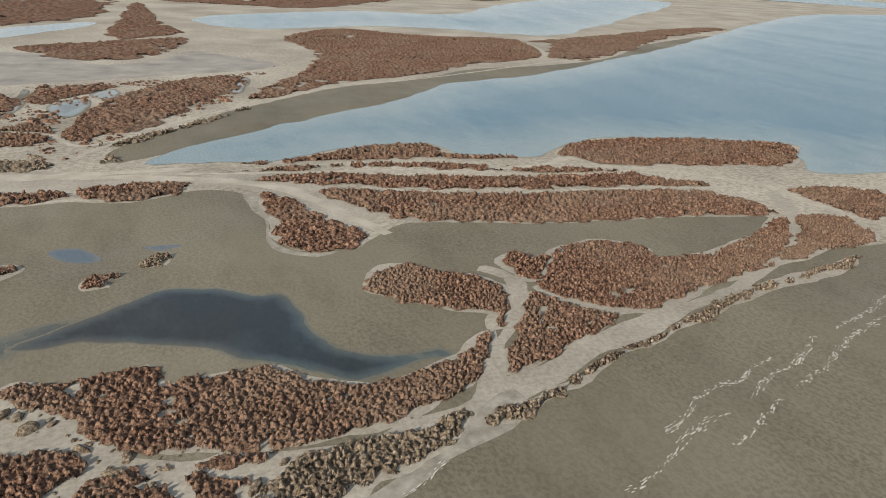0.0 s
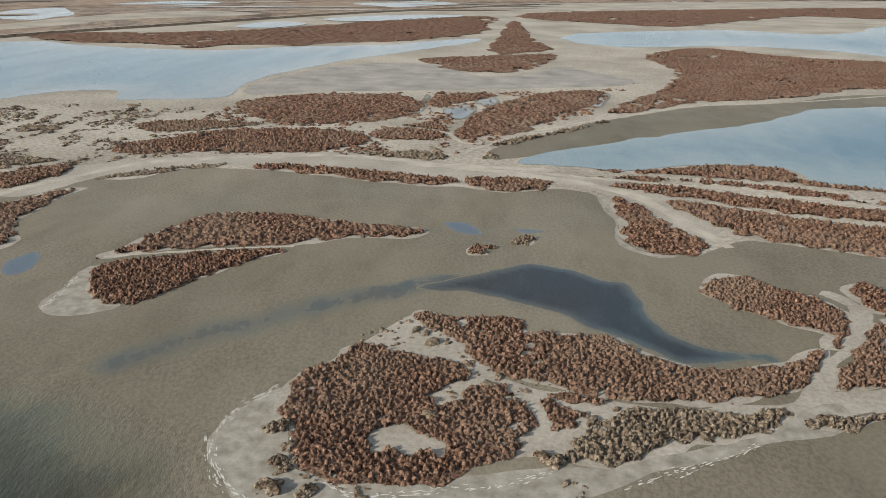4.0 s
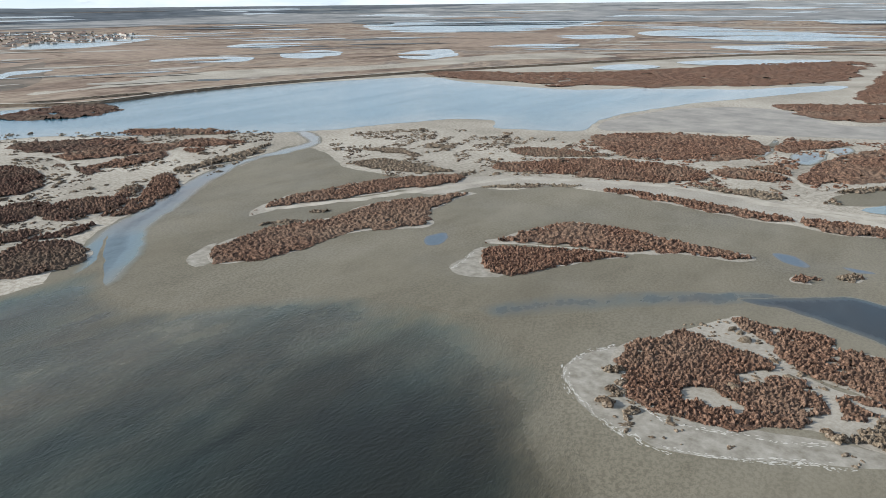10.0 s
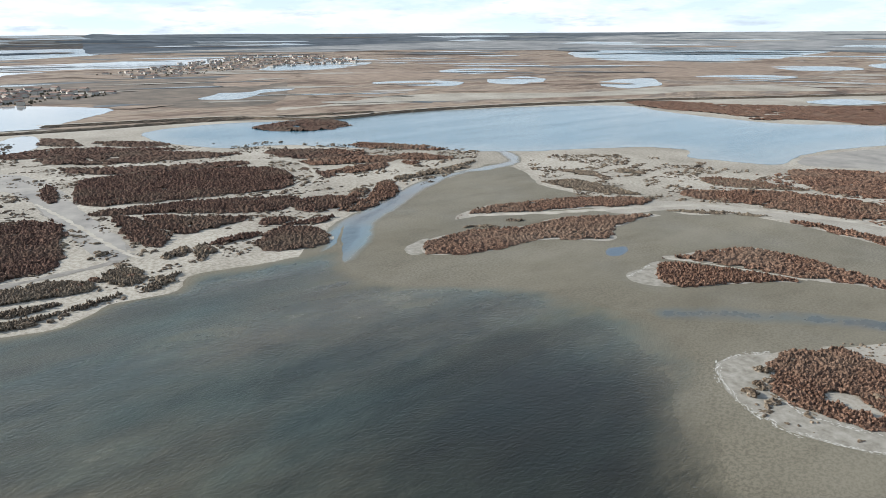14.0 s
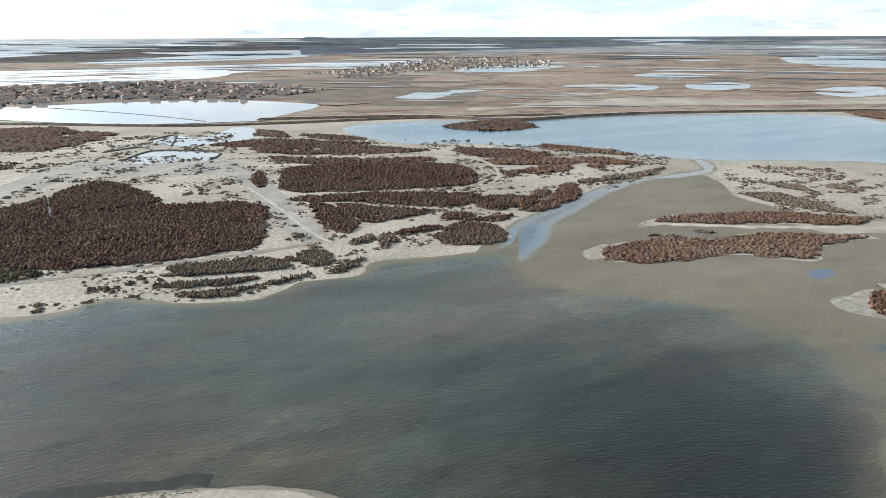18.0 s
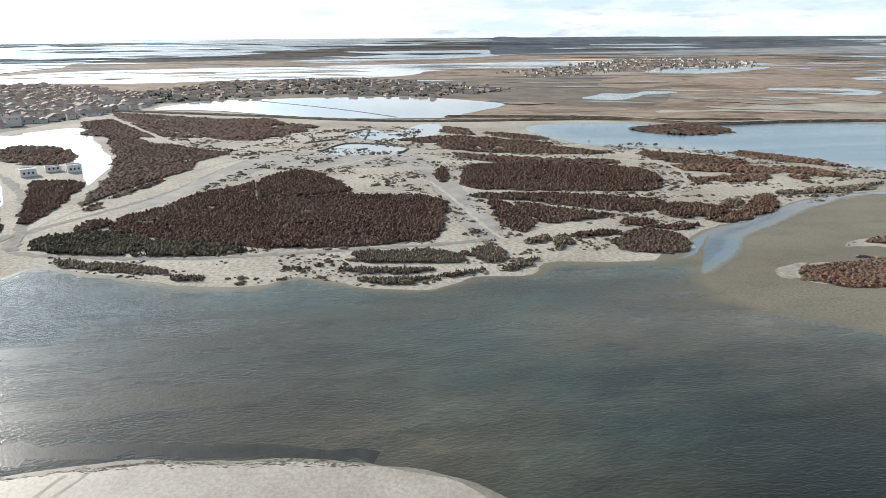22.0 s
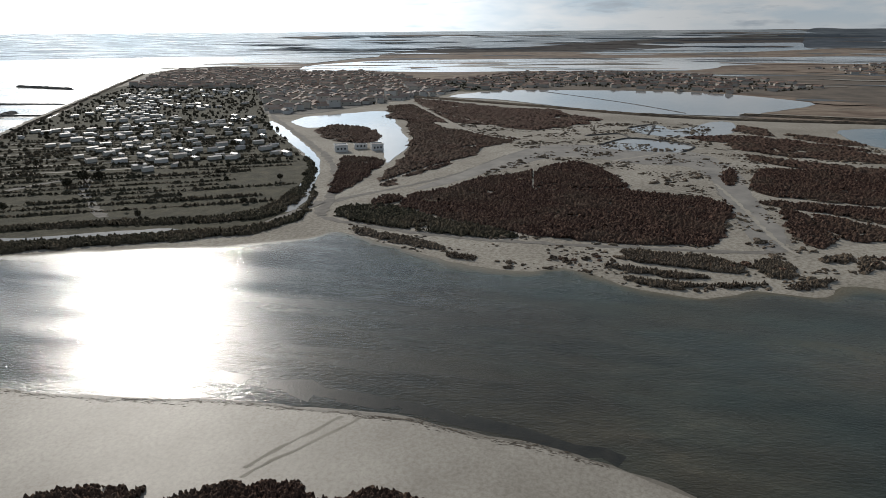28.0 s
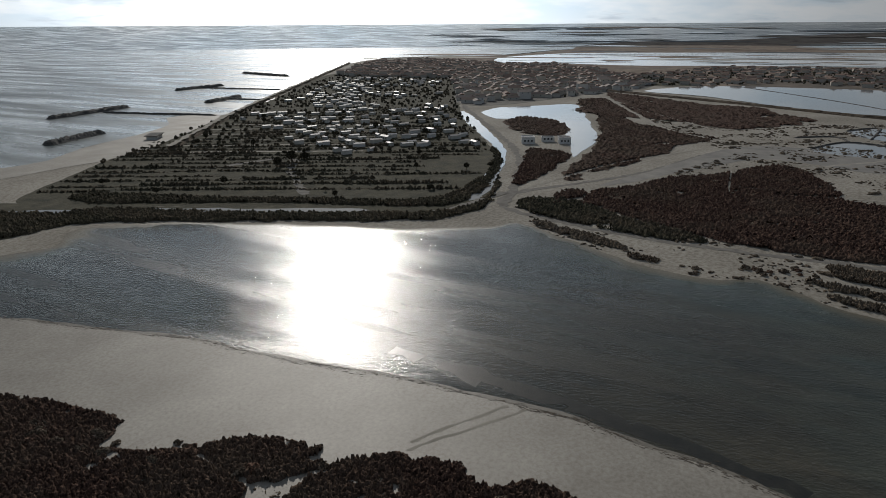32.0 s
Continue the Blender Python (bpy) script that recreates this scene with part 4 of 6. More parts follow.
def bank(outline, material, height, label, seed):
    """A stand of shrubs on its own low, broken sand bank."""
    line = smooth_line(outline, True, 5.0, 1.0, seed)
    rim = np.clip(0.4 + 1.8 * field(line, 13.0, seed) + 0.8 * field(line, 4.0, seed), -0.4, 3.0)
    tagged(sheet("sand_bank", outset(line, rim), -0.005 + 0.0004 * (seed % 60), SAND, 25, 0.7, 3.0), "narrow pale sand rim of a shrub island", "sand bank", kind="structure")
    shrubs(outline, material, height, label, seed=seed)


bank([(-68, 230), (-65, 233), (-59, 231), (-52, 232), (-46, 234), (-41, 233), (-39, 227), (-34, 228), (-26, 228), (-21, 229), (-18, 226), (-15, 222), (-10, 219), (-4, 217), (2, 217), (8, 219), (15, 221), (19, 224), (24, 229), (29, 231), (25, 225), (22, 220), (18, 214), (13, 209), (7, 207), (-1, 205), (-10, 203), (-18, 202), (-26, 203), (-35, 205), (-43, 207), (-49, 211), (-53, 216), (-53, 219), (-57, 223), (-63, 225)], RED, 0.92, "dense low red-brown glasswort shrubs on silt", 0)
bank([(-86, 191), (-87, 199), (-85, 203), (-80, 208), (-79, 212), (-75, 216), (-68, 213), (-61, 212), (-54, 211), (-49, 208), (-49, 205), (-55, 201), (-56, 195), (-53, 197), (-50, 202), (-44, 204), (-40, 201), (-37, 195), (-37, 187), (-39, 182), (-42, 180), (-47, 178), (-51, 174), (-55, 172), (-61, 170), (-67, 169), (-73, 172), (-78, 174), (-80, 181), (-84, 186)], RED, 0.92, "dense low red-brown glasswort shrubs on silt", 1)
bank([(-37, 199), (-34, 201), (-32, 199), (-27, 197), (-28, 194), (-32, 190), (-34, 190), (-36, 195)], RED, 0.92, "dense low red-brown glasswort shrubs on silt", 2)
bank([(-34, 202), (-28, 202), (-21, 200), (-23, 199), (-30, 200)], RED, 0.92, "dense low red-brown glasswort shrubs on silt", 3)
bank([(-32, 183), (-30, 188), (-26, 193), (-22, 196), (-17, 199), (-10, 200), (-5, 201), (3, 202), (8, 203), (13, 203), (10, 200), (5, 196), (-3, 192), (-8, 191), (-14, 187), (-19, 184), (-25, 181), (-31, 181)], GREY, 1.00, "grey-brown scrub on a sandy bank", 4)
bank([(14, 201), (18, 203), (27, 205), (32, 207), (41, 211), (50, 216), (58, 217), (67, 221), (78, 226), (88, 230), (105, 235), (120, 238), (135, 241), (147, 245), (142, 240), (126, 236), (110, 233), (95, 229), (78, 222), (67, 219), (58, 215), (51, 214), (44, 210), (38, 207), (32, 205), (23, 200), (18, 198), (14, 199)], GREY, 1.00, "grey-brown scrub on a sandy bank", 5)
bank([(25, 219), (30, 225), (35, 233), (41, 242), (44, 245), (49, 241), (53, 234), (59, 230), (60, 229), (53, 225), (44, 220), (37, 217), (28, 214), (23, 213)], RED, 0.92, "dense low red-brown glasswort shrubs on silt", 6)
bank([(50, 251), (57, 260), (61, 269), (70, 272), (79, 272), (86, 268), (89, 264), (88, 257), (97, 256), (106, 257), (118, 262), (129, 266), (140, 273), (151, 279), (149, 273), (140, 263), (129, 254), (117, 247), (110, 243), (99, 240), (88, 236), (75, 232), (67, 230), (61, 231), (55, 236), (49, 242), (46, 248)], RED, 0.92, "dense low red-brown glasswort shrubs on silt", 7)
bank([(45, 267), (50, 270), (54, 265), (58, 265), (57, 260), (51, 253), (47, 253), (45, 257), (44, 262)], RED, 0.92, "dense low red-brown glasswort shrubs on silt", 8)
bank([(6, 260), (9, 267), (15, 269), (20, 268), (23, 264), (27, 261), (32, 259), (36, 254), (38, 249), (37, 243), (32, 235), (28, 231), (31, 238), (26, 240), (21, 242), (18, 245), (12, 247), (9, 251), (6, 255)], RED, 0.92, "dense low red-brown glasswort shrubs on silt", 9)
bank([(154, 276), (164, 276), (173, 273), (170, 266), (169, 258), (160, 251), (143, 250), (131, 247), (119, 245), (111, 242), (121, 248), (133, 255), (145, 266)], RED, 0.92, "dense low red-brown glasswort shrubs on silt", 10)
shrubs([(174, 302), (191, 302), (204, 297), (209, 288), (184, 267), (177, 272), (174, 281), (171, 296)], RED, 1.20, "dense low red-brown glasswort shrubs on silt", seed=11)
shrubs([(-14, 353), (1, 354), (16, 353), (46, 345), (69, 339), (93, 336), (128, 333), (132, 327), (150, 314), (146, 311), (127, 317), (98, 320), (67, 324), (42, 331), (17, 339), (0, 344)], RED, 1.20, "dense low red-brown glasswort shrubs on silt", seed=12)
bank([(6, 335), (16, 334), (41, 327), (65, 320), (96, 315), (124, 312), (141, 307), (150, 292), (152, 280), (144, 281), (131, 283), (114, 285), (96, 288), (79, 289), (55, 294), (35, 298), (24, 304), (16, 314), (11, 324)], RED, 1.20, "dense low red-brown glasswort shrubs on silt", 13)
shrubs([(-20, 361), (-2, 365), (19, 366), (51, 361), (78, 352), (89, 351), (118, 340), (129, 334), (105, 337), (76, 346), (49, 355), (18, 361), (-2, 360)], RED, 1.20, "dense low red-brown glasswort shrubs on silt", seed=14)
bank([(-15, 372), (-1, 375), (17, 381), (32, 390), (51, 391), (62, 389), (66, 373), (73, 368), (93, 364), (78, 362), (53, 369), (28, 370), (7, 371)], RED, 1.20, "dense low red-brown glasswort shrubs on silt", 15)
bank([(111, 364), (120, 374), (132, 382), (157, 383), (184, 380), (209, 371), (229, 361), (224, 347), (205, 330), (190, 332), (155, 340), (123, 348), (117, 355), (115, 361)], RED, 1.20, "dense low red-brown glasswort shrubs on silt", 16)
bank([(-14, 332), (-9, 335), (-3, 324), (2, 313), (7, 304), (12, 297), (13, 290), (8, 284), (0, 283), (-6, 284), (-10, 289), (-13, 294), (-12, 310)], RED, 1.00, "dense low red-brown glasswort shrubs on silt", 17)
bank([(-47, 284), (-44, 289), (-39, 289), (-41, 283), (-45, 282)], GREY, 0.92, "grey-brown scrub on a sandy bank", 18)
bank([(-59, 276), (-57, 280), (-51, 279), (-54, 276), (-53, 273), (-58, 272)], RED, 0.92, "dense low red-brown glasswort shrubs on silt", 19)
bank([(-164, 252), (-162, 258), (-159, 272), (-154, 283), (-148, 292), (-133, 296), (-115, 295), (-98, 291), (-82, 291), (-75, 288), (-80, 283), (-91, 280), (-103, 277), (-114, 270), (-125, 267), (-141, 262), (-154, 256), (-162, 251)], RED, 1.00, "dense low red-brown glasswort shrubs on silt", 20)
bank([(-156, 234), (-160, 241), (-158, 248), (-147, 254), (-138, 259), (-124, 263), (-113, 266), (-118, 259), (-125, 250), (-130, 241), (-132, 233), (-136, 227), (-143, 223), (-150, 226)], RED, 1.00, "dense low red-brown glasswort shrubs on silt", 21)
bank([(-239, 177), (-246, 184), (-250, 196), (-250, 206), (-248, 219), (-244, 229), (-238, 243), (-238, 257), (-235, 275), (-226, 289), (-218, 305), (-209, 312), (-211, 295), (-209, 280), (-208, 270), (-195, 257), (-202, 248), (-214, 237), (-219, 227), (-218, 217), (-219, 204), (-221, 192), (-226, 181), (-233, 176)], RED, 1.00, "dense low red-brown glasswort shrubs on silt", 22)
bank([(-271, 225), (-279, 239), (-282, 259), (-276, 275), (-272, 294), (-261, 315), (-246, 329), (-231, 333), (-232, 315), (-244, 295), (-253, 277), (-256, 262), (-265, 249), (-271, 236)], RED, 1.00, "dense low red-brown glasswort shrubs on silt", 23)
shrubs([(-258, 213), (-253, 226), (-245, 231), (-248, 222)], GREY, 0.90, "grey-brown scrub on a sandy bank", seed=24)
shrubs([(-254, 242), (-248, 250), (-246, 245)], GREY, 0.90, "grey-brown scrub on a sandy bank", seed=25)
shrubs([(-212, 323), (-203, 335), (-187, 347), (-169, 354), (-185, 342), (-200, 330)], GREY, 0.92, "grey-brown scrub on a sandy bank", seed=26)
bank([(-162, 351), (-148, 357), (-127, 356), (-108, 355), (-90, 351), (-76, 351), (-70, 344), (-83, 340), (-102, 340), (-118, 344), (-140, 348)], RED, 1.20, "dense low red-brown glasswort shrubs on silt", 27)
bank([(-70, 351), (-59, 353), (-48, 354), (-36, 351), (-39, 342), (-53, 336), (-64, 339)], RED, 1.20, "dense low red-brown glasswort shrubs on silt", 28)
shrubs([(-232, 365), (-233, 379), (-222, 387), (-211, 402), (-196, 413), (-177, 421), (-155, 423), (-132, 418), (-123, 406), (-129, 391), (-141, 381), (-159, 374), (-177, 371), (-197, 369), (-218, 362)], RED, 1.20, "dense low red-brown glasswort shrubs on silt", seed=29)
shrubs([(-248, 412), (-246, 426), (-226, 433), (-204, 431), (-185, 435), (-200, 422), (-215, 411), (-232, 405)], RED, 1.20, "dense low red-brown glasswort shrubs on silt", seed=30)
shrubs([(-228, 486), (-218, 503), (-194, 520), (-169, 530), (-141, 532), (-123, 520), (-114, 491), (-120, 464), (-137, 448), (-160, 439), (-182, 433), (-199, 446), (-215, 463)], RED, 1.20, "dense low red-brown glasswort shrubs on silt", seed=31)
shrubs([(-125, 420), (-115, 442), (-99, 449), (-89, 438), (-88, 417), (-103, 411), (-116, 409)], RED, 1.20, "dense low red-brown glasswort shrubs on silt", seed=32)
shrubs([(-110, 488), (-113, 532), (-94, 547), (-74, 547), (-87, 520), (-101, 499)], RED, 1.20, "dense low red-brown glasswort shrubs on silt", seed=33)
shrubs([(-87, 427), (-82, 475), (-67, 521), (-40, 559), (-5, 578), (-8, 537), (-26, 499), (-47, 451), (-65, 426), (-80, 415)], RED, 1.20, "dense low red-brown glasswort shrubs on silt", seed=34)
shrubs([(-155, 716), (-136, 734), (-109, 750), (-59, 775), (-38, 782), (-44, 709), (-68, 656), (-97, 645), (-126, 668)], RED, 1.20, "dense low red-brown glasswort shrubs on silt", seed=35)
shrubs([(-96, 780), (-105, 950), (-101, 1188), (-80, 1101), (-62, 937), (-41, 821), (-70, 788)], RED, 1.20, "dense low red-brown glasswort shrubs on silt", seed=36)
shrubs([(-130, 376), (-113, 385), (-99, 391), (-86, 388), (-81, 379), (-91, 375), (-108, 376)], GREY, 1.00, "grey-brown scrub on a sandy bank", seed=37)
shrubs([(-71, 410), (-62, 416), (-41, 435), (-24, 456), (3, 488), (-18, 456), (-41, 429), (-61, 406)], GREY, 1.30, "grey-brown scrub on a sandy bank", seed=38)
shrubs([(-250, 328), (-245, 335), (-234, 338), (-228, 328), (-233, 317), (-235, 307)], RED, 1.20, "dense low red-brown glasswort shrubs on silt", seed=39)
shrubs([(-614, 833), (-549, 874), (-472, 906), (-378, 994), (-279, 1159), (-151, 1278), (-128, 1094), (-133, 970), (-192, 869), (-265, 837), (-295, 792), (-336, 798), (-391, 742), (-425, 767), (-486, 769), (-574, 776)], RED, 1.30, "distant red-brown marsh shrubs", seed=40)
shrubs([(-95, 1278), (6, 1193), (119, 1150), (221, 1252), (380, 1444), (538, 1435), (649, 1782), (278, 1615), (-52, 1416)], RED, 1.30, "distant red-brown marsh shrubs", seed=41)
shrubs([(-3, 514), (15, 546), (37, 590), (60, 661), (61, 709), (46, 779), (78, 841), (120, 869), (161, 834), (207, 805), (259, 795), (280, 766), (263, 697), (252, 664), (224, 642), (170, 617), (125, 580), (91, 563), (53, 546), (20, 511), (-2, 496), (-9, 491)], RED, 1.20, "dense low red-brown glasswort shrubs on silt", seed=42)
shrubs([(258, 670), (302, 751), (291, 767), (392, 821), (501, 883), (610, 930), (639, 913), (554, 857), (456, 791), (348, 691), (279, 638), (252, 651)], RED, 1.20, "dense low red-brown glasswort shrubs on silt", seed=43)
shrubs([(-305, 329), (-303, 349), (-283, 351), (-261, 348), (-244, 345), (-258, 332), (-283, 325)], GREY, 0.92, "grey-brown scrub on a sandy bank", seed=44)
shrubs([(-328, 368), (-310, 381), (-287, 369), (-304, 362)], GREY, 0.92, "grey-brown scrub on a sandy bank", seed=45)
shrubs([(-310, 400), (-289, 415), (-282, 400), (-296, 391)], GREY, 0.92, "grey-brown scrub on a sandy bank", seed=46)
shrubs([(-246, 409), (-230, 428), (-190, 432), (-206, 414), (-230, 404)], GREY, 0.92, "grey-brown scrub on a sandy bank", seed=47)
shrubs([(-373, -161), (-461, -190), (-493, -199), (-489, -168), (-449, -158), (-401, -155)], BACKLITRED, 1.44, "dense low red-brown glasswort shrubs on silt", seed=20)
shrubs([(-638, -284), (-672, -276), (-644, -227), (-588, -203), (-562, -212), (-577, -247)], BACKLITRED, 1.44, "dense low red-brown glasswort shrubs on silt", seed=21)
shrubs([(-693, 297), (-715, 388), (-646, 388), (-630, 327)], BACKLITRED, 1.44, "dense low red-brown glasswort shrubs on silt", seed=22)
shrubs([(-744, -250), (-841, -214), (-857, -78), (-779, -64), (-674, -68), (-697, -129)], BACKLITRED, 1.44, "dense low red-brown glasswort shrubs on silt", seed=23)
shrubs([(-78, -181), (-85, -178), (-89, -165), (-91, -150), (-91, -138), (-83, -135), (-85, -126), (-90, -116), (-89, -104), (-88, -97), (-80, -94), (-56, -139)], BACKLITRED, 1.15, "dense low red-brown glasswort shrubs on silt", seed=24)
shrubs([(-92, -115), (-98, -112), (-103, -104), (-105, -95), (-105, -87), (-99, -86), (-94, -88), (-88, -95), (-90, -107)], BACKLITRED, 1.15, "dense low red-brown glasswort shrubs on silt", seed=25)
shrubs([(-88, -86), (-95, -86), (-104, -84), (-111, -74), (-115, -59), (-112, -54), (-113, -48), (-118, -43), (-116, -37), (-110, -32), (-82, -84)], BACKLITRED, 1.15, "dense low red-brown glasswort shrubs on silt", seed=26)
shrubs([(-345, -111), (-377, -115), (-404, -96), (-437, -85), (-450, -67), (-473, -53), (-506, -33), (-494, -13), (-440, 8), (-418, 11), (-403, 59), (-367, 58), (-318, 46), (-310, 29), (-307, 4), (-310, -30), (-323, -61), (-332, -81), (-347, -102)], BACKLITRED, 1.44, "dense low red-brown glasswort shrubs on silt", seed=27)
shrubs([(-338, -123), (-370, -132), (-378, -120), (-366, -114), (-352, -120)], BACKLITRED, 1.44, "dense low red-brown glasswort shrubs on silt", seed=28)
shrubs([(-862, -283), (-876, -249), (-777, -201), (-688, -175), (-642, -128), (-609, -83), (-563, -102), (-527, -104), (-454, -120), (-427, -134), (-402, -134), (-415, -145), (-508, -157), (-580, -173), (-660, -199), (-741, -230), (-808, -268)], BACKLITRED, 1.44, "dense low red-brown glasswort shrubs on silt", seed=29)
shrubs([(-965, -276), (-891, -168), (-818, -67), (-763, -17), (-692, -53), (-684, -82), (-742, -152), (-808, -192), (-895, -254)], BACKLITRED, 1.44, "dense low red-brown glasswort shrubs on silt", seed=30)
shrubs([(-497, 69), (-502, 76), (-473, 76), (-444, 69), (-451, 64)], BACKLITRED, 1.44, "dense low red-brown glasswort shrubs on silt", seed=31)
shrubs([(-451, 80), (-491, 91), (-508, 103), (-499, 159), (-475, 208), (-450, 216), (-417, 206), (-398, 186), (-408, 130), (-422, 84)], BACKLITRED, 1.44, "dense low red-brown glasswort shrubs on silt", seed=32)
shrubs([(-407, 77), (-400, 128), (-374, 182), (-357, 176), (-348, 157), (-364, 130), (-382, 109), (-398, 79)], BACKLITRED, 1.44, "dense low red-brown glasswort shrubs on silt", seed=33)
shrubs([(-394, 85), (-372, 96), (-333, 98), (-318, 91), (-325, 84), (-349, 81)], BACKLITRED, 1.44, "dense low red-brown glasswort shrubs on silt", seed=34)
bank([(-380, 98), (-354, 130), (-342, 141), (-331, 106), (-332, 101)], BACKLITRED, 1.44, "dense low red-brown glasswort shrubs on silt", 35)
shrubs([(-622, 93), (-627, 146), (-559, 208), (-540, 220), (-545, 174), (-567, 112), (-598, 89)], BACKLITRED, 1.44, "dense low red-brown glasswort shrubs on silt", seed=36)
shrubs([(-561, 97), (-532, 146), (-515, 192), (-505, 211), (-491, 201), (-514, 119), (-538, 98)], BACKLITRED, 1.44, "dense low red-brown glasswort shrubs on silt", seed=37)
shrubs([(-650, 55), (-667, 111), (-635, 158), (-597, 190), (-614, 122), (-631, 69)], BACKLITRED, 1.44, "dense low red-brown glasswort shrubs on silt", seed=38)
shrubs([(-746, 112), (-715, 136), (-670, 133), (-695, 104)], BACKLITRED, 1.44, "dense low red-brown glasswort shrubs on silt", seed=39)
shrubs([(-688, 148), (-657, 186), (-626, 194), (-653, 152)], BACKLITRED, 1.44, "dense low red-brown glasswort shrubs on silt", seed=40)
shrubs([(-541, 243), (-526, 278), (-478, 300), (-476, 276), (-500, 242)], BACKLITRED, 1.44, "dense low red-brown glasswort shrubs on silt", seed=41)
shrubs([(-478, 234), (-472, 283), (-451, 307), (-436, 292), (-451, 249)], RED, 1.44, "dense low red-brown glasswort shrubs on silt", seed=42)
shrubs([(-446, 233), (-418, 235), (-412, 224), (-452, 232)], BACKLITRED, 1.44, "dense low red-brown glasswort shrubs on silt", seed=43)
shrubs([(-434, 252), (-432, 290), (-414, 274), (-411, 247)], RED, 1.44, "dense low red-brown glasswort shrubs on silt", seed=44)
shrubs([(-454, 313), (-426, 340), (-414, 335), (-435, 305)], RED, 1.44, "dense low red-brown glasswort shrubs on silt", seed=45)
shrubs([(-530, 322), (-482, 362), (-472, 345), (-498, 318)], RED, 1.44, "dense low red-brown glasswort shrubs on silt", seed=46)
bank([(-359, 170), (-363, 195), (-349, 208), (-336, 206), (-329, 180), (-333, 173)], BACKLITRED, 1.44, "dense low red-brown glasswort shrubs on silt", 47)
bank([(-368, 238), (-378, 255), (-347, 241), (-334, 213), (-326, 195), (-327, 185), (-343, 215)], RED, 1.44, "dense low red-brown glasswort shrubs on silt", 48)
bank([(-334, 144), (-330, 159), (-320, 151), (-322, 142)], BACKLITRED, 1.44, "dense low red-brown glasswort shrubs on silt", 49)
bank([(-299, 124), (-314, 145), (-306, 159), (-291, 158), (-278, 153), (-274, 140), (-282, 123)], BACKLITRED, 1.15, "dense low red-brown glasswort shrubs on silt", 50)
bank([(-317, 149), (-318, 178), (-309, 167)], BACKLITRED, 1.44, "dense low red-brown glasswort shrubs on silt", 51)
bank([(-312, 109), (-313, 133), (-308, 133), (-304, 112)], BACKLITRED, 1.44, "dense low red-brown glasswort shrubs on silt", 52)
shrubs([(-534, 323), (-519, 340), (-477, 349), (-451, 370), (-455, 353), (-498, 325)], RED, 1.44, "dense low red-brown glasswort shrubs on silt", seed=53)
shrubs([(-517, 288), (-492, 307), (-478, 294), (-491, 272)], RED, 1.44, "dense low red-brown glasswort shrubs on silt", seed=54)
shrubs([(-480, 266), (-465, 303), (-445, 303), (-438, 291), (-461, 255)], RED, 1.44, "dense low red-brown glasswort shrubs on silt", seed=55)
shrubs([(-432, 238), (-428, 278), (-433, 295), (-421, 283), (-417, 258), (-420, 231)], RED, 1.44, "dense low red-brown glasswort shrubs on silt", seed=56)
shrubs([(-458, 316), (-453, 331), (-421, 341), (-421, 325), (-435, 304)], RED, 1.44, "dense low red-brown glasswort shrubs on silt", seed=57)
shrubs([(-430, 301), (-419, 311), (-412, 297)], RED, 1.44, "dense low red-brown glasswort shrubs on silt", seed=58)
shrubs([(-369, 238), (-375, 251), (-365, 248), (-356, 240), (-344, 239), (-335, 229), (-330, 214), (-335, 213), (-350, 231)], RED, 1.44, "dense low red-brown glasswort shrubs on silt", seed=59)
bank([(-356, 210), (-364, 227), (-360, 228), (-346, 212)], RED, 1.44, "dense low red-brown glasswort shrubs on silt", 60)
bank([(-357, 197), (-347, 208), (-336, 203), (-331, 193), (-336, 185)], RED, 1.44, "dense low red-brown glasswort shrubs on silt", 61)
bank([(-323, 188), (-331, 213), (-325, 211), (-318, 195)], RED, 1.44, "dense low red-brown glasswort shrubs on silt", 62)
shrubs([(-381, 257), (-387, 305), (-392, 341), (-379, 308), (-369, 261)], GREY, 1.62, "grey-brown scrub on a sandy bank", seed=83)
shrubs([(-304, 84), (-311, 97), (-301, 96), (-297, 85)], GREY, 1.30, "grey-brown scrub on a sandy bank", seed=84)
bank([(-307, 99), (-309, 106), (-294, 105), (-287, 95)], GREY, 1.30, "grey-brown scrub on a sandy bank", 85)
shrubs([(-365, 219), (-363, 229), (-346, 215)], GREY, 1.62, "grey-brown scrub on a sandy bank", seed=86)
shrubs([(-292, 56), (-296, 66), (-288, 72), (-273, 66), (-277, 57)], GREY, 1.30, "grey-brown scrub on a sandy bank", seed=87)
shrubs([(-297, 6), (-296, 28), (-295, 43), (-284, 52), (-276, 50), (-277, 31), (-284, 8)], GREY, 1.30, "grey-brown scrub on a sandy bank", seed=88)
shrubs([(-277, -1), (-271, 25), (-269, 39), (-264, 25), (-270, 3)], GREY, 1.30, "grey-brown scrub on a sandy bank", seed=89)
shrubs([(-262, 7), (-259, 28), (-260, 38), (-252, 23), (-257, 7)], GREY, 1.30, "grey-brown scrub on a sandy bank", seed=90)
shrubs([(-265, 64), (-273, 76), (-277, 84), (-267, 76), (-261, 68)], GREY, 1.30, "grey-brown scrub on a sandy bank", seed=91)
shrubs([(-260, 37), (-267, 57), (-262, 54), (-257, 42)], GREY, 1.30, "grey-brown scrub on a sandy bank", seed=92)
shrubs([(-308, -120), (-299, -96), (-288, -74), (-280, -69), (-286, -92), (-298, -116)], GREY, 1.30, "grey-brown scrub on a sandy bank", seed=93)
shrubs([(-276, -67), (-274, -55), (-269, -55), (-271, -65)], GREY, 1.30, "grey-brown scrub on a sandy bank", seed=94)
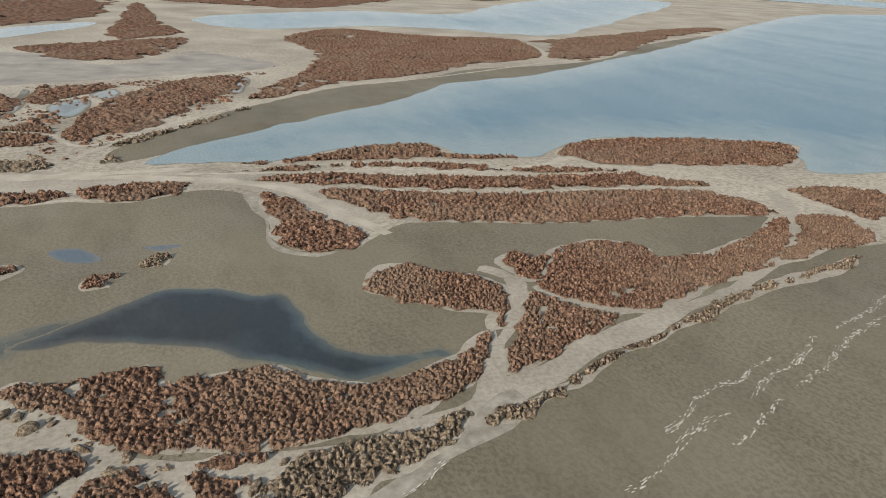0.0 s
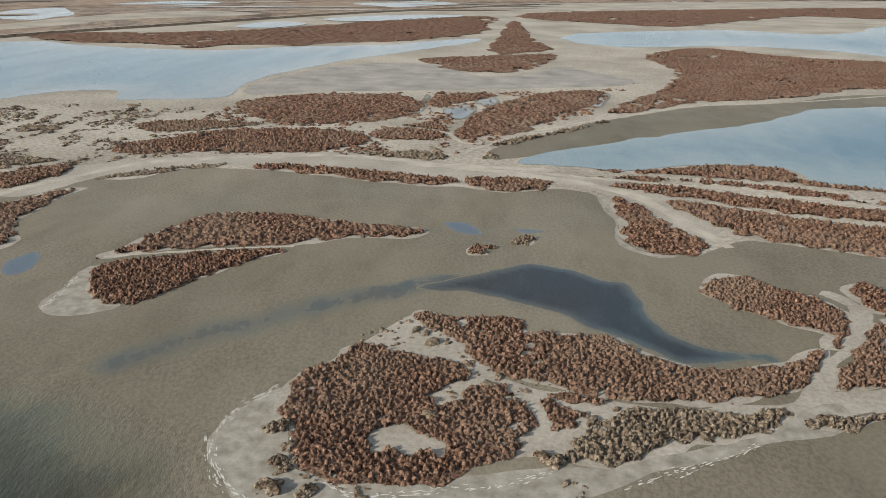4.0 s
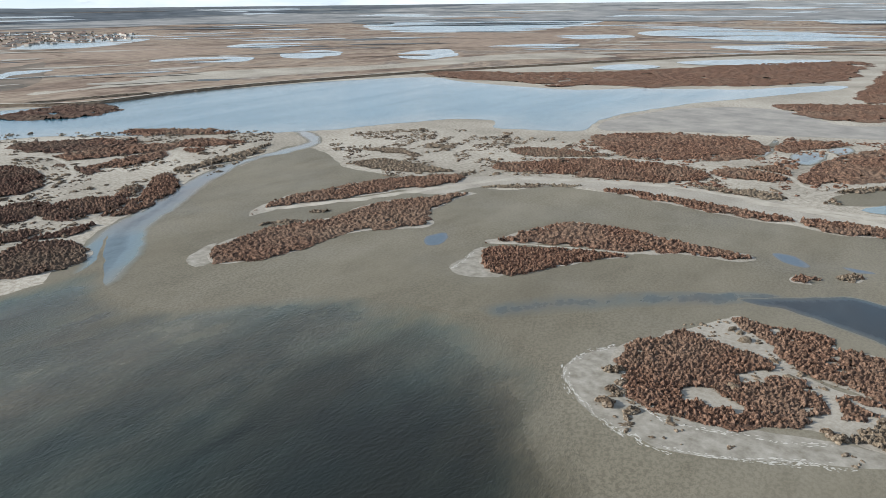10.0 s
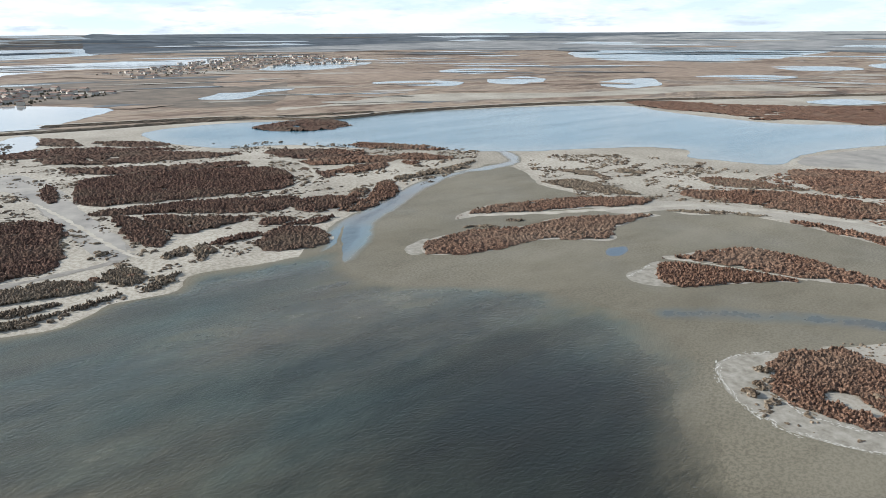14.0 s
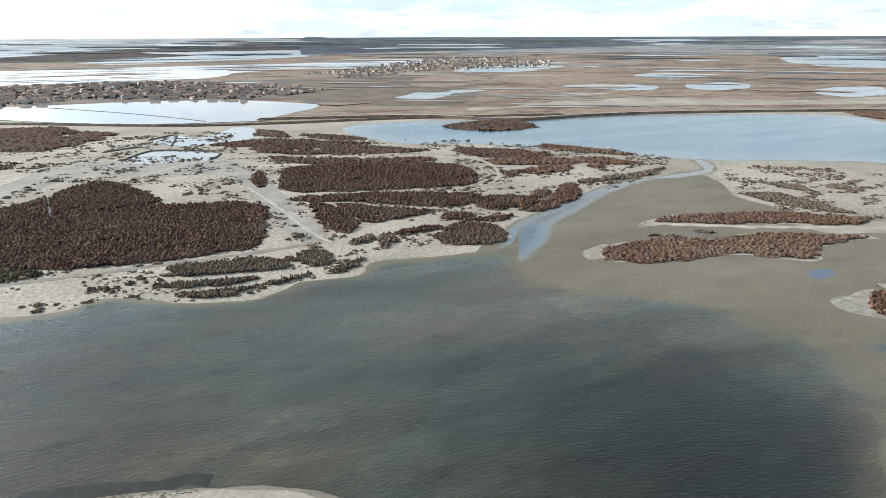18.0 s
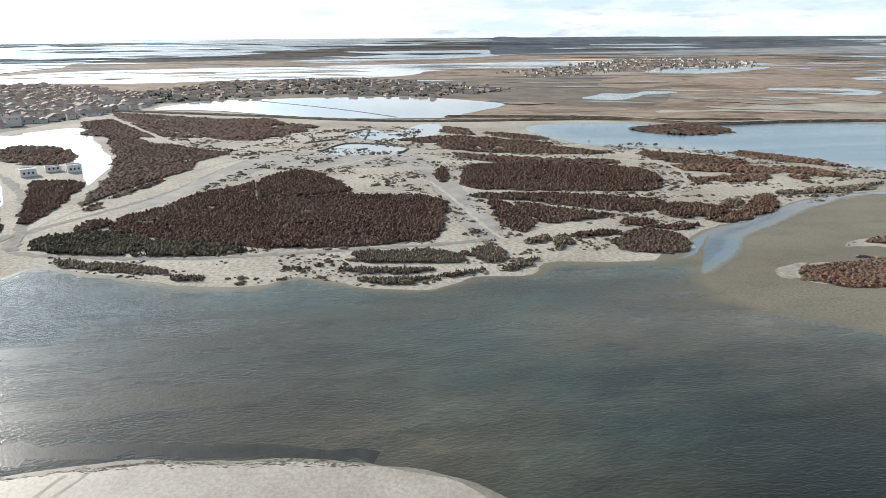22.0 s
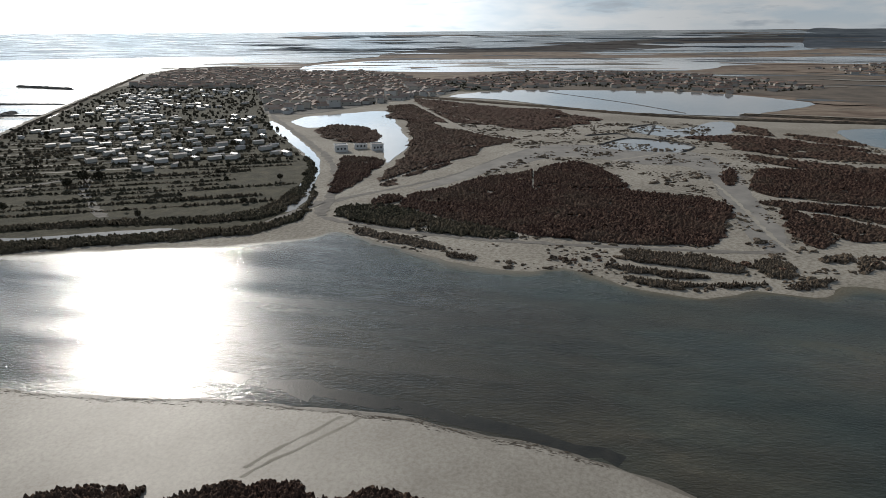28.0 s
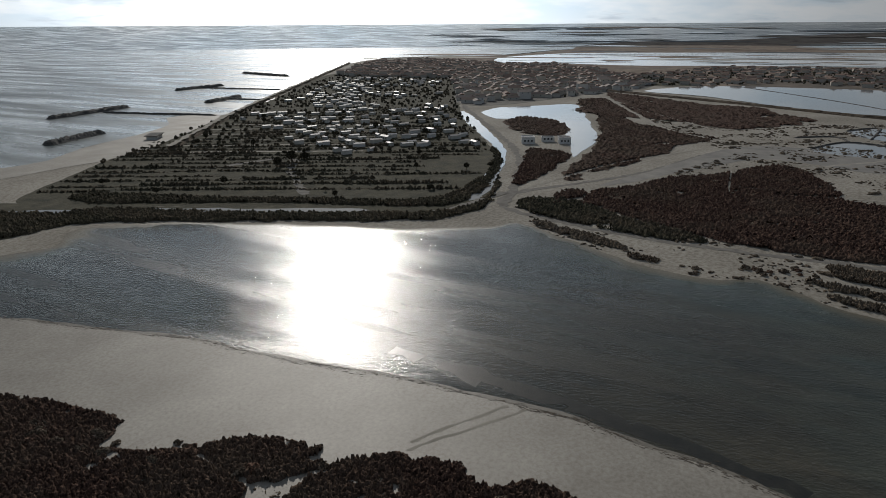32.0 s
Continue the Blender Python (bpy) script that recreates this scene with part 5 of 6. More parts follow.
shrubs([(-381, 294), (-389, 318), (-396, 344), (-389, 339), (-374, 309), (-372, 283), (-374, 265)], GREY, 1.62, "grey-brown scrub on a sandy bank", seed=96)
shrubs([(-344, -141), (-352, -120), (-344, -101), (-330, -81), (-322, -60), (-308, -40), (-304, -53), (-306, -87), (-320, -132)], GREEN, 1.62, "dull green scrub beside a sandy track", seed=102)
shrubs([(-242, -364), (-270, -292), (-294, -239), (-313, -195), (-339, -182), (-386, -187), (-365, -173), (-322, -168), (-301, -188), (-274, -258), (-227, -344)], GREEN, 1.62, "dull green scrub beside a sandy track", seed=103)
shrubs([(-219, -332), (-258, -244), (-282, -196), (-298, -167), (-295, -156), (-287, -161), (-269, -187), (-242, -247), (-203, -309)], GREEN, 1.62, "dull green scrub beside a sandy track", seed=104)
shrubs([(-182, -376), (-219, -312), (-259, -236), (-278, -201), (-295, -172), (-322, -160), (-358, -167), (-395, -181), (-381, -172), (-337, -157), (-305, -153), (-277, -181), (-248, -227), (-222, -275), (-197, -311), (-165, -317), (-155, -324)], GREEN, 1.62, "dull green scrub beside a sandy track", seed=105)
shrubs([(-485, -228), (-474, -216), (-440, -197), (-382, -178), (-339, -169), (-334, -170), (-388, -186), (-437, -204)], GREEN, 1.62, "dull green scrub beside a sandy track", seed=106)

# ---- scattered tussocks on the bare flats ----
def tussocks(region, count, size, material, label, seed, keep_off=()):
    """Many small separate shrubs strewn over bare ground, each a low uneven dome."""
    rng = np.random.default_rng(seed)
    line = np.array(region, float)
    lo, hi = line.min(0), line.max(0)
    p = rng.uniform(lo, hi, (count * 8, 2))
    p = p[inside(p, line)]
    clump = np.array([noise.noise(Vector((x * 0.035, y * 0.035, seed))) + 0.8 * noise.noise(Vector((x * 0.12, y * 0.05, seed + 9))) for x, y in p])
    p = p[clump > 0.05][:count]
    for water in keep_off:
        p = p[~inside(p, np.array(water, float))]
    for cut, width in CUTS:
        p = p[away(p, cut, False) > width * 0.8]
    v, f = [], []
    for x, y in p:
        r = size * min(2.6, rng.lognormal(-0.45, 0.55))
        h, n, b, stretch, turn = r * rng.uniform(0.45, 0.9), 6, len(v), rng.uniform(1, 2.4), rng.uniform(0, 3.1)
        for q, z in ((1.0, -0.05), (0.72, 0.7)):
            for k in range(n):
                a = 2 * math.pi * k / n
                s = r * q * rng.uniform(0.75, 1.2)
                ox, oy = s * stretch * math.cos(a), s * math.sin(a)
                v.append((x + ox * math.cos(turn) - oy * math.sin(turn), y + ox * math.sin(turn) + oy * math.cos(turn), z * h * rng.uniform(0.8, 1.2)))
        v.append((x, y, h))
        for k in range(n):
            j = (k + 1) % n
            f += [(b + k, b + j, b + n + j, b + n + k), (b + n + k, b + n + j, b + 2 * n)]
    if v:
        tagged(mesh_object("tussocks", v, f, material, smooth=False), label, "shrubs", kind="stuff")


WEST_LAND = [(-262, 70), (-252, 30), (-255, -60), (-290, -120), (-340, -130), (-420, -95), (-540, -60), (-620, -120), (-760, -190), (-760, 60), (-640, 150), (-600, 260), (-440, 390), (-380, 330), (-320, 190)]
NORTH_LAND = [(-368, 371), (-380, 411), (-354, 443), (-307, 472), (-254, 475), (-202, 459), (-146, 435), (-93, 403), (-75, 380), (-130, 383), (-181, 369), (-218, 351), (-237, 319), (-276, 313), (-311, 329)]
ISLAND_RIM = [(-100, 195), (-92, 172), (-72, 158), (-40, 165), (-5, 190), (8, 205), (-40, 212), (-62, 236), (-85, 215)]
SPIT_RIM = [(-52, -250), (-70, -180), (-88, -120), (-104, -70), (-96, -40), (-78, -60), (-60, -130), (-40, -200)]
tussocks(WEST_LAND, 11000, 0.75, GREY, "small grey-brown tussocks strewn over pale silt", 3, [LAGOON_EDGE])
tussocks(NORTH_LAND, 3000, 0.7, GREY, "small grey-brown tussocks on bare silt flats", 4)
tussocks([(-233, 370), (-233, 497), (-164, 537), (-73, 558), (-5, 581), (26, 626), (-17, 491), (-62, 421), (-83, 380), (-129, 373), (-198, 362)], 2600, 0.8, RED, "small red-brown tussocks between marsh creeks", 7)
tussocks(ISLAND_RIM, 260, 0.55, GREY, "small dark tussocks round a shrub island", 5)
tussocks(SPIT_RIM, 700, 0.3, GREY, "small dark tussocks along the sand spit", 6)


# ---- far patches of water, salt and scrub on the plain ----
def build_far_land():
    """Land that closes the plain under the horizon, with grey-blue haze in its colour."""
    turns = np.linspace(0.22, 0.93, 60) * math.pi
    inner = [((3350 + 260 * noise.noise(Vector((a * 5, 1, 0)))) * math.cos(a), (3350 + 260 * noise.noise(Vector((a * 5, 1, 0)))) * math.sin(a)) for a in turns]
    outer = [(4797 * math.cos(a), 4797 * math.sin(a)) for a in turns[::-1]]
    tagged(sheet("far_land", inner + outer, 1.3, HAZELAND, 120, 8.0, 60), "far lowland under the horizon with grey-blue haze in its colour", "land", kind="structure")


build_far_land()


def build_far_patches():
    rng = np.random.default_rng(17)
    for k in range(430):
        a, r = rng.uniform(0.34, 1.16) * math.pi, 900 + 3650 * rng.random() ** 1.15
        c = Vector((r * math.cos(a), r * math.sin(a)))
        if (c.x > -60 and r < 2700) or (c.y < 250 and r < 1500) or (c.x > -700 and r < 1350):
            continue
        if inside(np.array([[c.x, c.y]]), np.array(SALT_PAN, float))[0] or inside(np.array([[c.x, c.y]]), np.array(TOWN, float))[0]:
            continue
        along = Vector((-c.y, c.x)).normalized()
        out = c.normalized()
        w, d = rng.uniform(30, 150) * r / 1400, rng.uniform(6, 24) * r / 1300
        n = 10
        pts = []
        for j in range(n):
            t = 2 * math.pi * j / n
            q = c + along * (w * math.cos(t) * rng.uniform(0.45, 1.3)) + out * (d * math.sin(t) * rng.uniform(0.4, 1.4))
            pts.append((q.x, q.y))
        # Blue-grey wood patches get likelier with distance, standing in for haze.
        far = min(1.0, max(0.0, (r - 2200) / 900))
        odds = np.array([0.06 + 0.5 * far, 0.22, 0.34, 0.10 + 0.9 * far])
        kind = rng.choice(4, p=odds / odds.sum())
        mat = (BLUE, SAND, SCRUB, HAZEWOOD)[kind]
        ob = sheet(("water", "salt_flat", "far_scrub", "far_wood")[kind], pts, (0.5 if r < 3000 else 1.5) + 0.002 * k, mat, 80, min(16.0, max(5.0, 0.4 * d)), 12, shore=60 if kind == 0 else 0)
        tagged(ob, ("shallow far marsh water", "bare pale salt flat", "far tan reed bed", "far dark strip of woodland with haze in its colour")[kind], ("water", "salt flat", "reeds", "wood")[kind], kind="structure")


build_far_patches()


# ---- single bushes ----
def bush_mesh(name, seed, radius, height, material, lumps=26):
    """A rounded bush of many small overlapping clumps."""
    rng = np.random.default_rng(seed)
    bm = bmesh.new()
    for _ in range(lumps):
        a, q = rng.uniform(0, 2 * math.pi), math.sqrt(rng.random())
        r = radius * rng.uniform(0.22, 0.42)
        z = height * (1 - 0.8 * q * q) * rng.uniform(0.35, 0.9)
        g = bmesh.ops.create_icosphere(bm, subdivisions=1, radius=r)["verts"]
        for w in g:
            w.co *= rng.uniform(0.75, 1.25)
            w.co += Vector((radius * q * 0.85 * math.cos(a), radius * q * 0.85 * math.sin(a), z))
    me = bpy.data.meshes.new(name)
    bm.to_mesh(me)
    bm.free()
    me.materials.append(material)
    return me


def build_bushes():
    meshes = [bush_mesh("bush", s, 1.5, 1.3, m) for s, m in ((1, GREY), (2, RED), (3, GREY))]
    rng = np.random.default_rng(8)
    spots = [(-79, 167), (-80, 173), (-85, 182), (-83, 183), (-73, 167), (-78, 172), (-35, 182), (-33, 181), (-63, 388), (-60, 385), (-65, 383), (-43, 287), (-45, 285), (-41, 288), (-287, 57), (-283, 66), (-276, 68), (-299, 103), (-294, 97), (-268, 77), (-264, 68)]
    for k in range(46):
        t = rng.random()
        spots.append((-58 - 46 * t + rng.normal(0, 2.5), -235 + 190 * t + rng.normal(0, 2.5)))
    for k in range(26):
        t = rng.random()
        spots.append((-279 - 8 * t + rng.normal(0, 3), -30 + 95 * t))
    for x, y in spots:
        ob = new("bush", meshes[int(rng.integers(3))])
        ob.location, ob.rotation_euler = (x, y, 0), (0, 0, rng.uniform(0, 6.28))
        s = rng.uniform(0.6, 1.35)
        ob.scale = (s * rng.uniform(0.9, 1.5), s, s * rng.uniform(0.8, 1.1))
        tagged(ob, "single rounded grey-brown bush on bare sand", "bush", "bushes on the sand")


build_bushes()


# ---- town, suburb and campsite ----
def box(bm, x0, x1, y0, y1, z0, z1):
    c = [bm.verts.new((x, y, z)) for z in (z0, z1) for x, y in ((x0, y0), (x1, y0), (x1, y1), (x0, y1))]
    for q in ((3, 2, 1, 0), (4, 5, 6, 7), (0, 1, 5, 4), (1, 2, 6, 5), (2, 3, 7, 6), (3, 0, 4, 7)):
        bm.faces.new([c[k] for k in q])


def gable(bm, x, y, z0, z1, over=0.4):
    a = [bm.verts.new(q) for q in ((-x - over, -y - over, z0), (x + over, -y - over, z0), (x + over, y + over, z0), (-x - over, y + over, z0), (-x - over, 0, z1), (x + over, 0, z1))]
    for q in ((0, 1, 5, 4), (2, 3, 4, 5), (1, 2, 5), (3, 0, 4), (3, 2, 1, 0)):
        bm.faces.new([a[k] for k in q])


def make_house(w, d, h, ridge, label):
    root = new("house")
    bm = bmesh.new()
    box(bm, -w, w, -d, d, -1, h)
    part("wall", bm, WALLS, root)
    bm = bmesh.new()
    gable(bm, w, d, h, h + ridge)
    part("roof", bm, ROOFS, root)
    for side in (-1, 1):
        for x in (-0.5 * w, 0.5 * w):
            bm = bmesh.new()
            box(bm, x - 0.5, x + 0.5, side * d - 0.06, side * d + 0.06, h - 2.0, h - 0.7)
            part("window", bm, DARK, root)
    return tagged(root, label, "house", "houses of the town")


def strewn(region, step, seed, jitter=0.35):
    rng = np.random.default_rng(seed)
    line = np.array(region, float)
    lo, hi = line.min(0), line.max(0)
    gx, gy = np.meshgrid(np.arange(lo[0], hi[0], step), np.arange(lo[1], hi[1], step))
    p = np.c_[gx.ravel(), gy.ravel()] + rng.uniform(-jitter, jitter, (gx.size, 2)) * step
    return p[inside(p, line)], rng


def stand(ob, x, y, turn, s=1.0):
    return pose(x, y, float(ground_z(x, y)), 0, 0, turn) @ Matrix.Diagonal((s, s, s, 1))


def put(ob, x, y, turn, s=1.0):
    c = copy_thing(ob, pose(x, y, float(ground_z(x, y)), 0, 0, turn))
    c.scale = (s, s, s * random.uniform(0.85, 1.2))
    return c


def build_houses():
    kinds = [make_house(6.0, 4.2, 3.2, 1.9, "low pale rendered house with a tiled roof"), make_house(5.0, 4.5, 6.0, 1.8, "two-storey pale rendered house with a tiled roof"), make_house(8.5, 4.5, 3.4, 2.0, "long pale rendered house with a tiled roof"), make_house(7.0, 6.0, 9.0, 2.2, "tall rendered town building with a tiled roof")]
    for k, ob in enumerate(kinds):
        ob.location = (-1180 - 24 * k, -420, 0)
    p, rng = strewn(TOWN, 16, 12)
    p = p[np.argsort(np.hypot(*p.T))]
    rest = []
    for k, (x, y) in enumerate(p):
        turn = float(rng.choice([30, 120])) + rng.normal(0, 8)
        pick = int(rng.choice(4, p=[0.35, 0.35, 0.22, 0.08]))
        if k < 250:
            put(kinds[pick], x, y, turn, rng.uniform(0.85, 1.2))
        else:
            rest.append((x, y, turn, (6.0, 5.0, 8.5, 7.0)[pick], (4.2, 4.5, 4.5, 6.0)[pick], (3.2, 6.0, 3.4, 9.0)[pick]))
    for region, step, seed in ((SUBURB, 24, 13), (VILLAGE, 42, 14)):
        q, rng = strewn(region, step, seed, 0.5)
        for x, y in q[rng.random(len(q)) < 0.6]:
            rest.append((x, y, rng.uniform(0, 180), 7.0, 4.5, rng.choice([3.2, 5.5])))
    joined = {}
    for x, y, turn, w, d, hh in rest:
        m = pose(x, y, float(ground_z(x, y)), 0, 0, turn)
        for key, fn, args in (("wall", box, (-w, w, -d, d, -1, hh)), ("roof", gable, (w, d, hh, hh + 1.9))):
            bm = bmesh.new()
            fn(bm, *args)
            bm.verts.index_update()
            v, f = joined.setdefault(key, ([], []))
            n = len(v)
            v += [tuple(m @ q.co) for q in bm.verts]
            f += [tuple(n + q.index for q in p.verts) for p in bm.faces]
            bm.free()
    root = tagged(new("far_houses"), "many pale rendered houses with tiled roofs", "houses", kind="stuff")
    for key, mat in (("wall", WALLS), ("roof", ROOFS)):
        mesh_object(key, *joined[key], mat, root, False)


build_houses()


def make_cabin(w, d, label):
    root = new("mobile_home")
    bm = bmesh.new()
    box(bm, -w, w, -d, d, 0.4, 2.7)
    part("body", bm, CABIN, root)
    bm = bmesh.new()
    gable(bm, w, d, 2.7, 3.3, 0.25)
    part("roof", bm, SHEET, root, "shiny pale metal roof")
    for x in (-0.55 * w, 0.1 * w, 0.6 * w):
        bm = bmesh.new()
        box(bm, x - 0.5, x + 0.5, -d - 0.05, -d + 0.05, 1.2, 2.2)
        part("window", bm, DARK, root)
    bm = bmesh.new()
    box(bm, -w + 0.2, w - 0.2, -d + 0.2, d - 0.2, -0.2, 0.4)
    part("base", bm, ROCK, root)
    return tagged(root, label, "mobile home", "cabins of the campsite")


def clumps(name, spots, material, seed):
    """Many uneven leafy clumps in one mesh, from (x, y, radius)."""
    rng = np.random.default_rng(seed)
    bm = bmesh.new()
    bmesh.ops.create_icosphere(bm, subdivisions=1, radius=1.0)
    v = np.array([w.co for w in bm.verts])
    f = np.array([[w.index for w in p.verts] for p in bm.faces])
    bm.free()
    verts, faces = [], []
    for k, (x, y, s) in enumerate(spots):
        lump = v * s * rng.uniform(0.7, 1.3, (len(v), 1))
        verts.append(lump + np.array([x, y, float(ground_z(x, y)) + 0.65 * s]))
        faces.append(f + k * len(v))
    return mesh_object(name, np.concatenate(verts), np.concatenate(faces), material, smooth=False)


def build_camp():
    a = make_cabin(4.2, 2.0, "pale mobile home with a metal roof on grass")
    b = make_cabin(3.4, 1.6, "small pale caravan with a metal roof on grass")
    a.location, b.location = (-505, -375, 0), (-430, -300, 0)
    region = [(-455, -490), (-395, -260), (-485, -240), (-560, -290), (-690, -380), (-1050, -590), (-1030, -770), (-700, -610), (-520, -525)]
    p, rng = strewn(region, 15.5, 21, 0.3)
    rows = (np.sin((p[:, 0] * 0.86 + p[:, 1] * 0.5) / 5.2) > -0.2) & (field(p, 60.0, 4) > -0.25)
    for x, y in p[rows][:280]:
        put(a if rng.random() < 0.65 else b, x, y, -30 + rng.normal(0, 6) + (90 if rng.random() < 0.3 else 0), rng.uniform(0.9, 1.2))
    # hedges between the pitches, in rows along the canal side
    rng = np.random.default_rng(22)
    u, n = Vector((-0.5, 0.866)), Vector((-0.866, -0.5))
    for row in range(30):
        s = 24 + row * 13.5
        along = -40.0
        while along < 215 + row * 4:
            length = rng.uniform(22, 60)
            o = Vector((-232, -345)) + n * (s + rng.normal(0, 1.5)) + u * along
            e = o + u * length
            mid = np.array([[(o.x + e.x) / 2, (o.y + e.y) / 2], [o.x, o.y], [e.x, e.y]])
            if inside(mid, np.array(CAMP, float)).all() and rng.random() < 0.86:
                w = rng.uniform(0.8, 1.7)
                c = [o - n * w, e - n * w, e + n * w, o + n * w]
                h = shrubs([(q.x, q.y) for q in c], GREEN, rng.uniform(1.2, 2.4), name="hedge", rough=0.5, seed=row, bush=1.6 if row < 12 else 2.2)
                if h:
                    tagged(h, "clipped dull green hedge between camping pitches", "hedge", "hedges of the campsite")
                    del h["kind"]
            along += length + rng.uniform(3, 9)
    # the denser planting of the upper campsite
    spots = []
    q, rng = strewn(CAMP, 9.5, 23, 0.4)
    lines = np.sin((q[:, 0] * 0.866 + q[:, 1] * 0.5) / 3.4) + 0.7 * field(q, 30.0, 7)
    for x, y in q[(lines > 0.25) & (np.hypot(*q.T) > 520)]:
        for _ in range(2):
            spots.append((x + rng.normal(0, 2.5), y + rng.normal(0, 2.5), rng.uniform(0.8, 1.9)))
    tagged(clumps("camp_hedges", spots, GREEN, 24), "dark hedges and shrubs packed between camping pitches", "hedges", kind="stuff")
    for k in range(7):
        o = Vector((-270, -400)) + n * (60 + 30 * k) + u * 10
        shade = [o, o + u * 150, o + u * 152 + n * 3, o + n * 3]
        ribbon_line = [(q.x, q.y) for q in (o + n * 1.5, o + u * 70 + n * 2, o + u * 150 + n)]
        if inside(np.array(ribbon_line, float), np.array(CAMP, float)).all():
            tagged(ribbon("road", ribbon_line, 3.0, 0.09, TRACK, 0.4, seed=90 + k), "narrow pale lane in the campsite", "lane", kind="structure")


build_camp()


def make_tree(seed, height, spread):
    rng = np.random.default_rng(seed)
    root = new("tree")
    bm = bmesh.new()
    bmesh.ops.create_cone(bm, segments=7, radius1=0.28, radius2=0.1, depth=height * 0.6, cap_ends=True, matrix=Matrix.Translation((0, 0, height * 0.3)))
    for k in range(4):
        a = k * 1.6 + rng.uniform(0, 0.8)
        tip = Vector((math.cos(a) * spread * 0.5, math.sin(a) * spread * 0.5, height * 0.75))
        foot = Vector((0, 0, height * 0.38))
        m = Matrix.Translation((tip + foot) / 2) @ (tip - foot).to_track_quat("Z", "Y").to_matrix().to_4x4()
        bmesh.ops.create_cone(bm, segments=5, radius1=0.12, radius2=0.04, depth=(tip - foot).length, matrix=m)
    part("trunk", bm, BARK, root)
    v, f = [], []
    for _ in range(420):
        d = Vector(rng.normal(0, 1, 3))
        d.normalize()
        q = rng.random() ** 0.4
        c = Vector((d.x * spread * q, d.y * spread * q, height * 0.68 + d.z * height * 0.34 * q)) * rng.uniform(0.9, 1.06)
        s = rng.uniform(0.25, 0.6)
        e = Euler(rng.uniform(0, 6.3, 3)).to_matrix()
        b = len(v)
        v += [tuple(c + e @ Vector(w) * s) for w in ((-1, -0.6, 0), (1, -0.6, 0.15), (0.9, 0.7, 0), (-0.8, 0.6, 0.2))]
        f += [(b, b + 1, b + 2), (b, b + 2, b + 3)]
    crown = mesh_object("crown", v, f, GREEN, root, False)
    return tagged(root, "dark bushy tree with an uneven crown", "tree", "trees of the town and campsite")


def build_trees():
    kinds = [make_tree(31, 6.5, 3.0), make_tree(32, 9.0, 3.4), make_tree(33, 5.0, 3.6)]
    for k, ob in enumerate(kinds):
        ob.location = (-352 - 14 * k, -322, 0)
    for region, step, seed, share in ((CAMP, 34, 41, 0.5), (TOWN, 56, 42, 0.6)):
        p, rng = strewn(region, step, seed, 0.5)
        for x, y in p[rng.random(len(p)) < share]:
            put(kinds[int(rng.integers(3))], x, y, rng.uniform(0, 360), rng.uniform(0.32, 0.75))
    spots = []
    for region, step, seed, share in ((SUBURB, 17, 43, 0.7), (VILLAGE, 34, 44, 0.7), (TOWN, 34, 45, 0.5)):
        p, rng = strewn(region, step, seed, 0.5)
        for x, y in p[rng.random(len(p)) < share]:
            for _ in range(int(rng.integers(1, 4))):
                spots.append((x + rng.normal(0, 7), y + rng.normal(0, 7), rng.uniform(1.0, 2.4)))
    tagged(clumps("far_trees", spots, GREEN, 46), "many dark trees and garden hedges among houses", "trees", kind="stuff")


build_trees()


# ---- sea defences ----
GROYNES = [[(-435, -702), (-549, -724)], [(-334, -547), (-399, -567)], [(-725, -848), (-821, -851)], [(-621, -674), (-697, -694)], [(-1058, -1040), (-1022, -892)]]
JETTIES = [[(-498, -703), (-537, -569)], [(-774, -856), (-800, -711)], [(-667, -689), (-682, -626)], [(-1669, -1186), (-1771, -1026)]]


def ridge(name, line, width, height, material, seed, step=1.6, flat=0.35):
    """A long heap of blocks with an uneven crest."""
    rng = np.random.default_rng(seed)
    q = smooth_line(line, False, step)
    t = np.gradient(q, axis=0)
    t /= np.maximum(np.hypot(*t.T), 1e-6)[:, None]
    s = np.c_[-t[:, 1], t[:, 0]]
    prof = np.array([-1, -0.72, -0.45, -flat * 0.5, 0.1, flat * 0.8, 0.62, 0.84, 1.0])
    up = np.clip((1 - np.abs(prof)) / (1 - flat), 0, 1)
    n, m = len(q), len(prof)
    end = np.clip(np.minimum(np.arange(n), np.arange(n)[::-1]) / 3.0, 0.15, 1)
    v = []
    for k in range(n):
        for j in range(m):
            o = q[k] + s[k] * prof[j] * width / 2 * (0.55 + 0.45 * end[k]) + rng.normal(0, 0.22, 2)
            v.append((o[0], o[1], float(ground_z(*o)) - 0.3 + height * up[j] * end[k] * rng.uniform(0.75, 1.2)))
    f = [(k * m + j, (k + 1) * m + j, (k + 1) * m + j + 1, k * m + j + 1) for k in range(n - 1) for j in range(m - 1)]
    return mesh_object(name, v, f, material, smooth=False)


for k, line in enumerate(GROYNES):
    tagged(ridge("breakwater", line, 13, 3.6, ROCK, 60 + k), "dark boulder breakwater standing in the sea", "breakwater", "breakwaters off the beach")
for k, line in enumerate(JETTIES):
    tagged(ridge("jetty", line, 4.5, 1.8, ROCK, 70 + k), "low narrow stone jetty from the beach", "jetty", "jetties off the beach")
tagged(ridge("sea_wall", QUAY, 9, 2.6, GREY, 76, 3.0), "long scrub-topped bank behind the beach", "bank", kind="structure")
tagged(ribbon("road", QUAY, 5.0, 2.75, TRACK, 0.3, seed=77), "pale road along the sea wall", "road", kind="structure")
tagged(ridge("dyke", DYKE, 16, 2.6, GREY, 78, 4.0, 0.5), "long low earth dyke with scrub on its sides", "dyke", kind="structure")
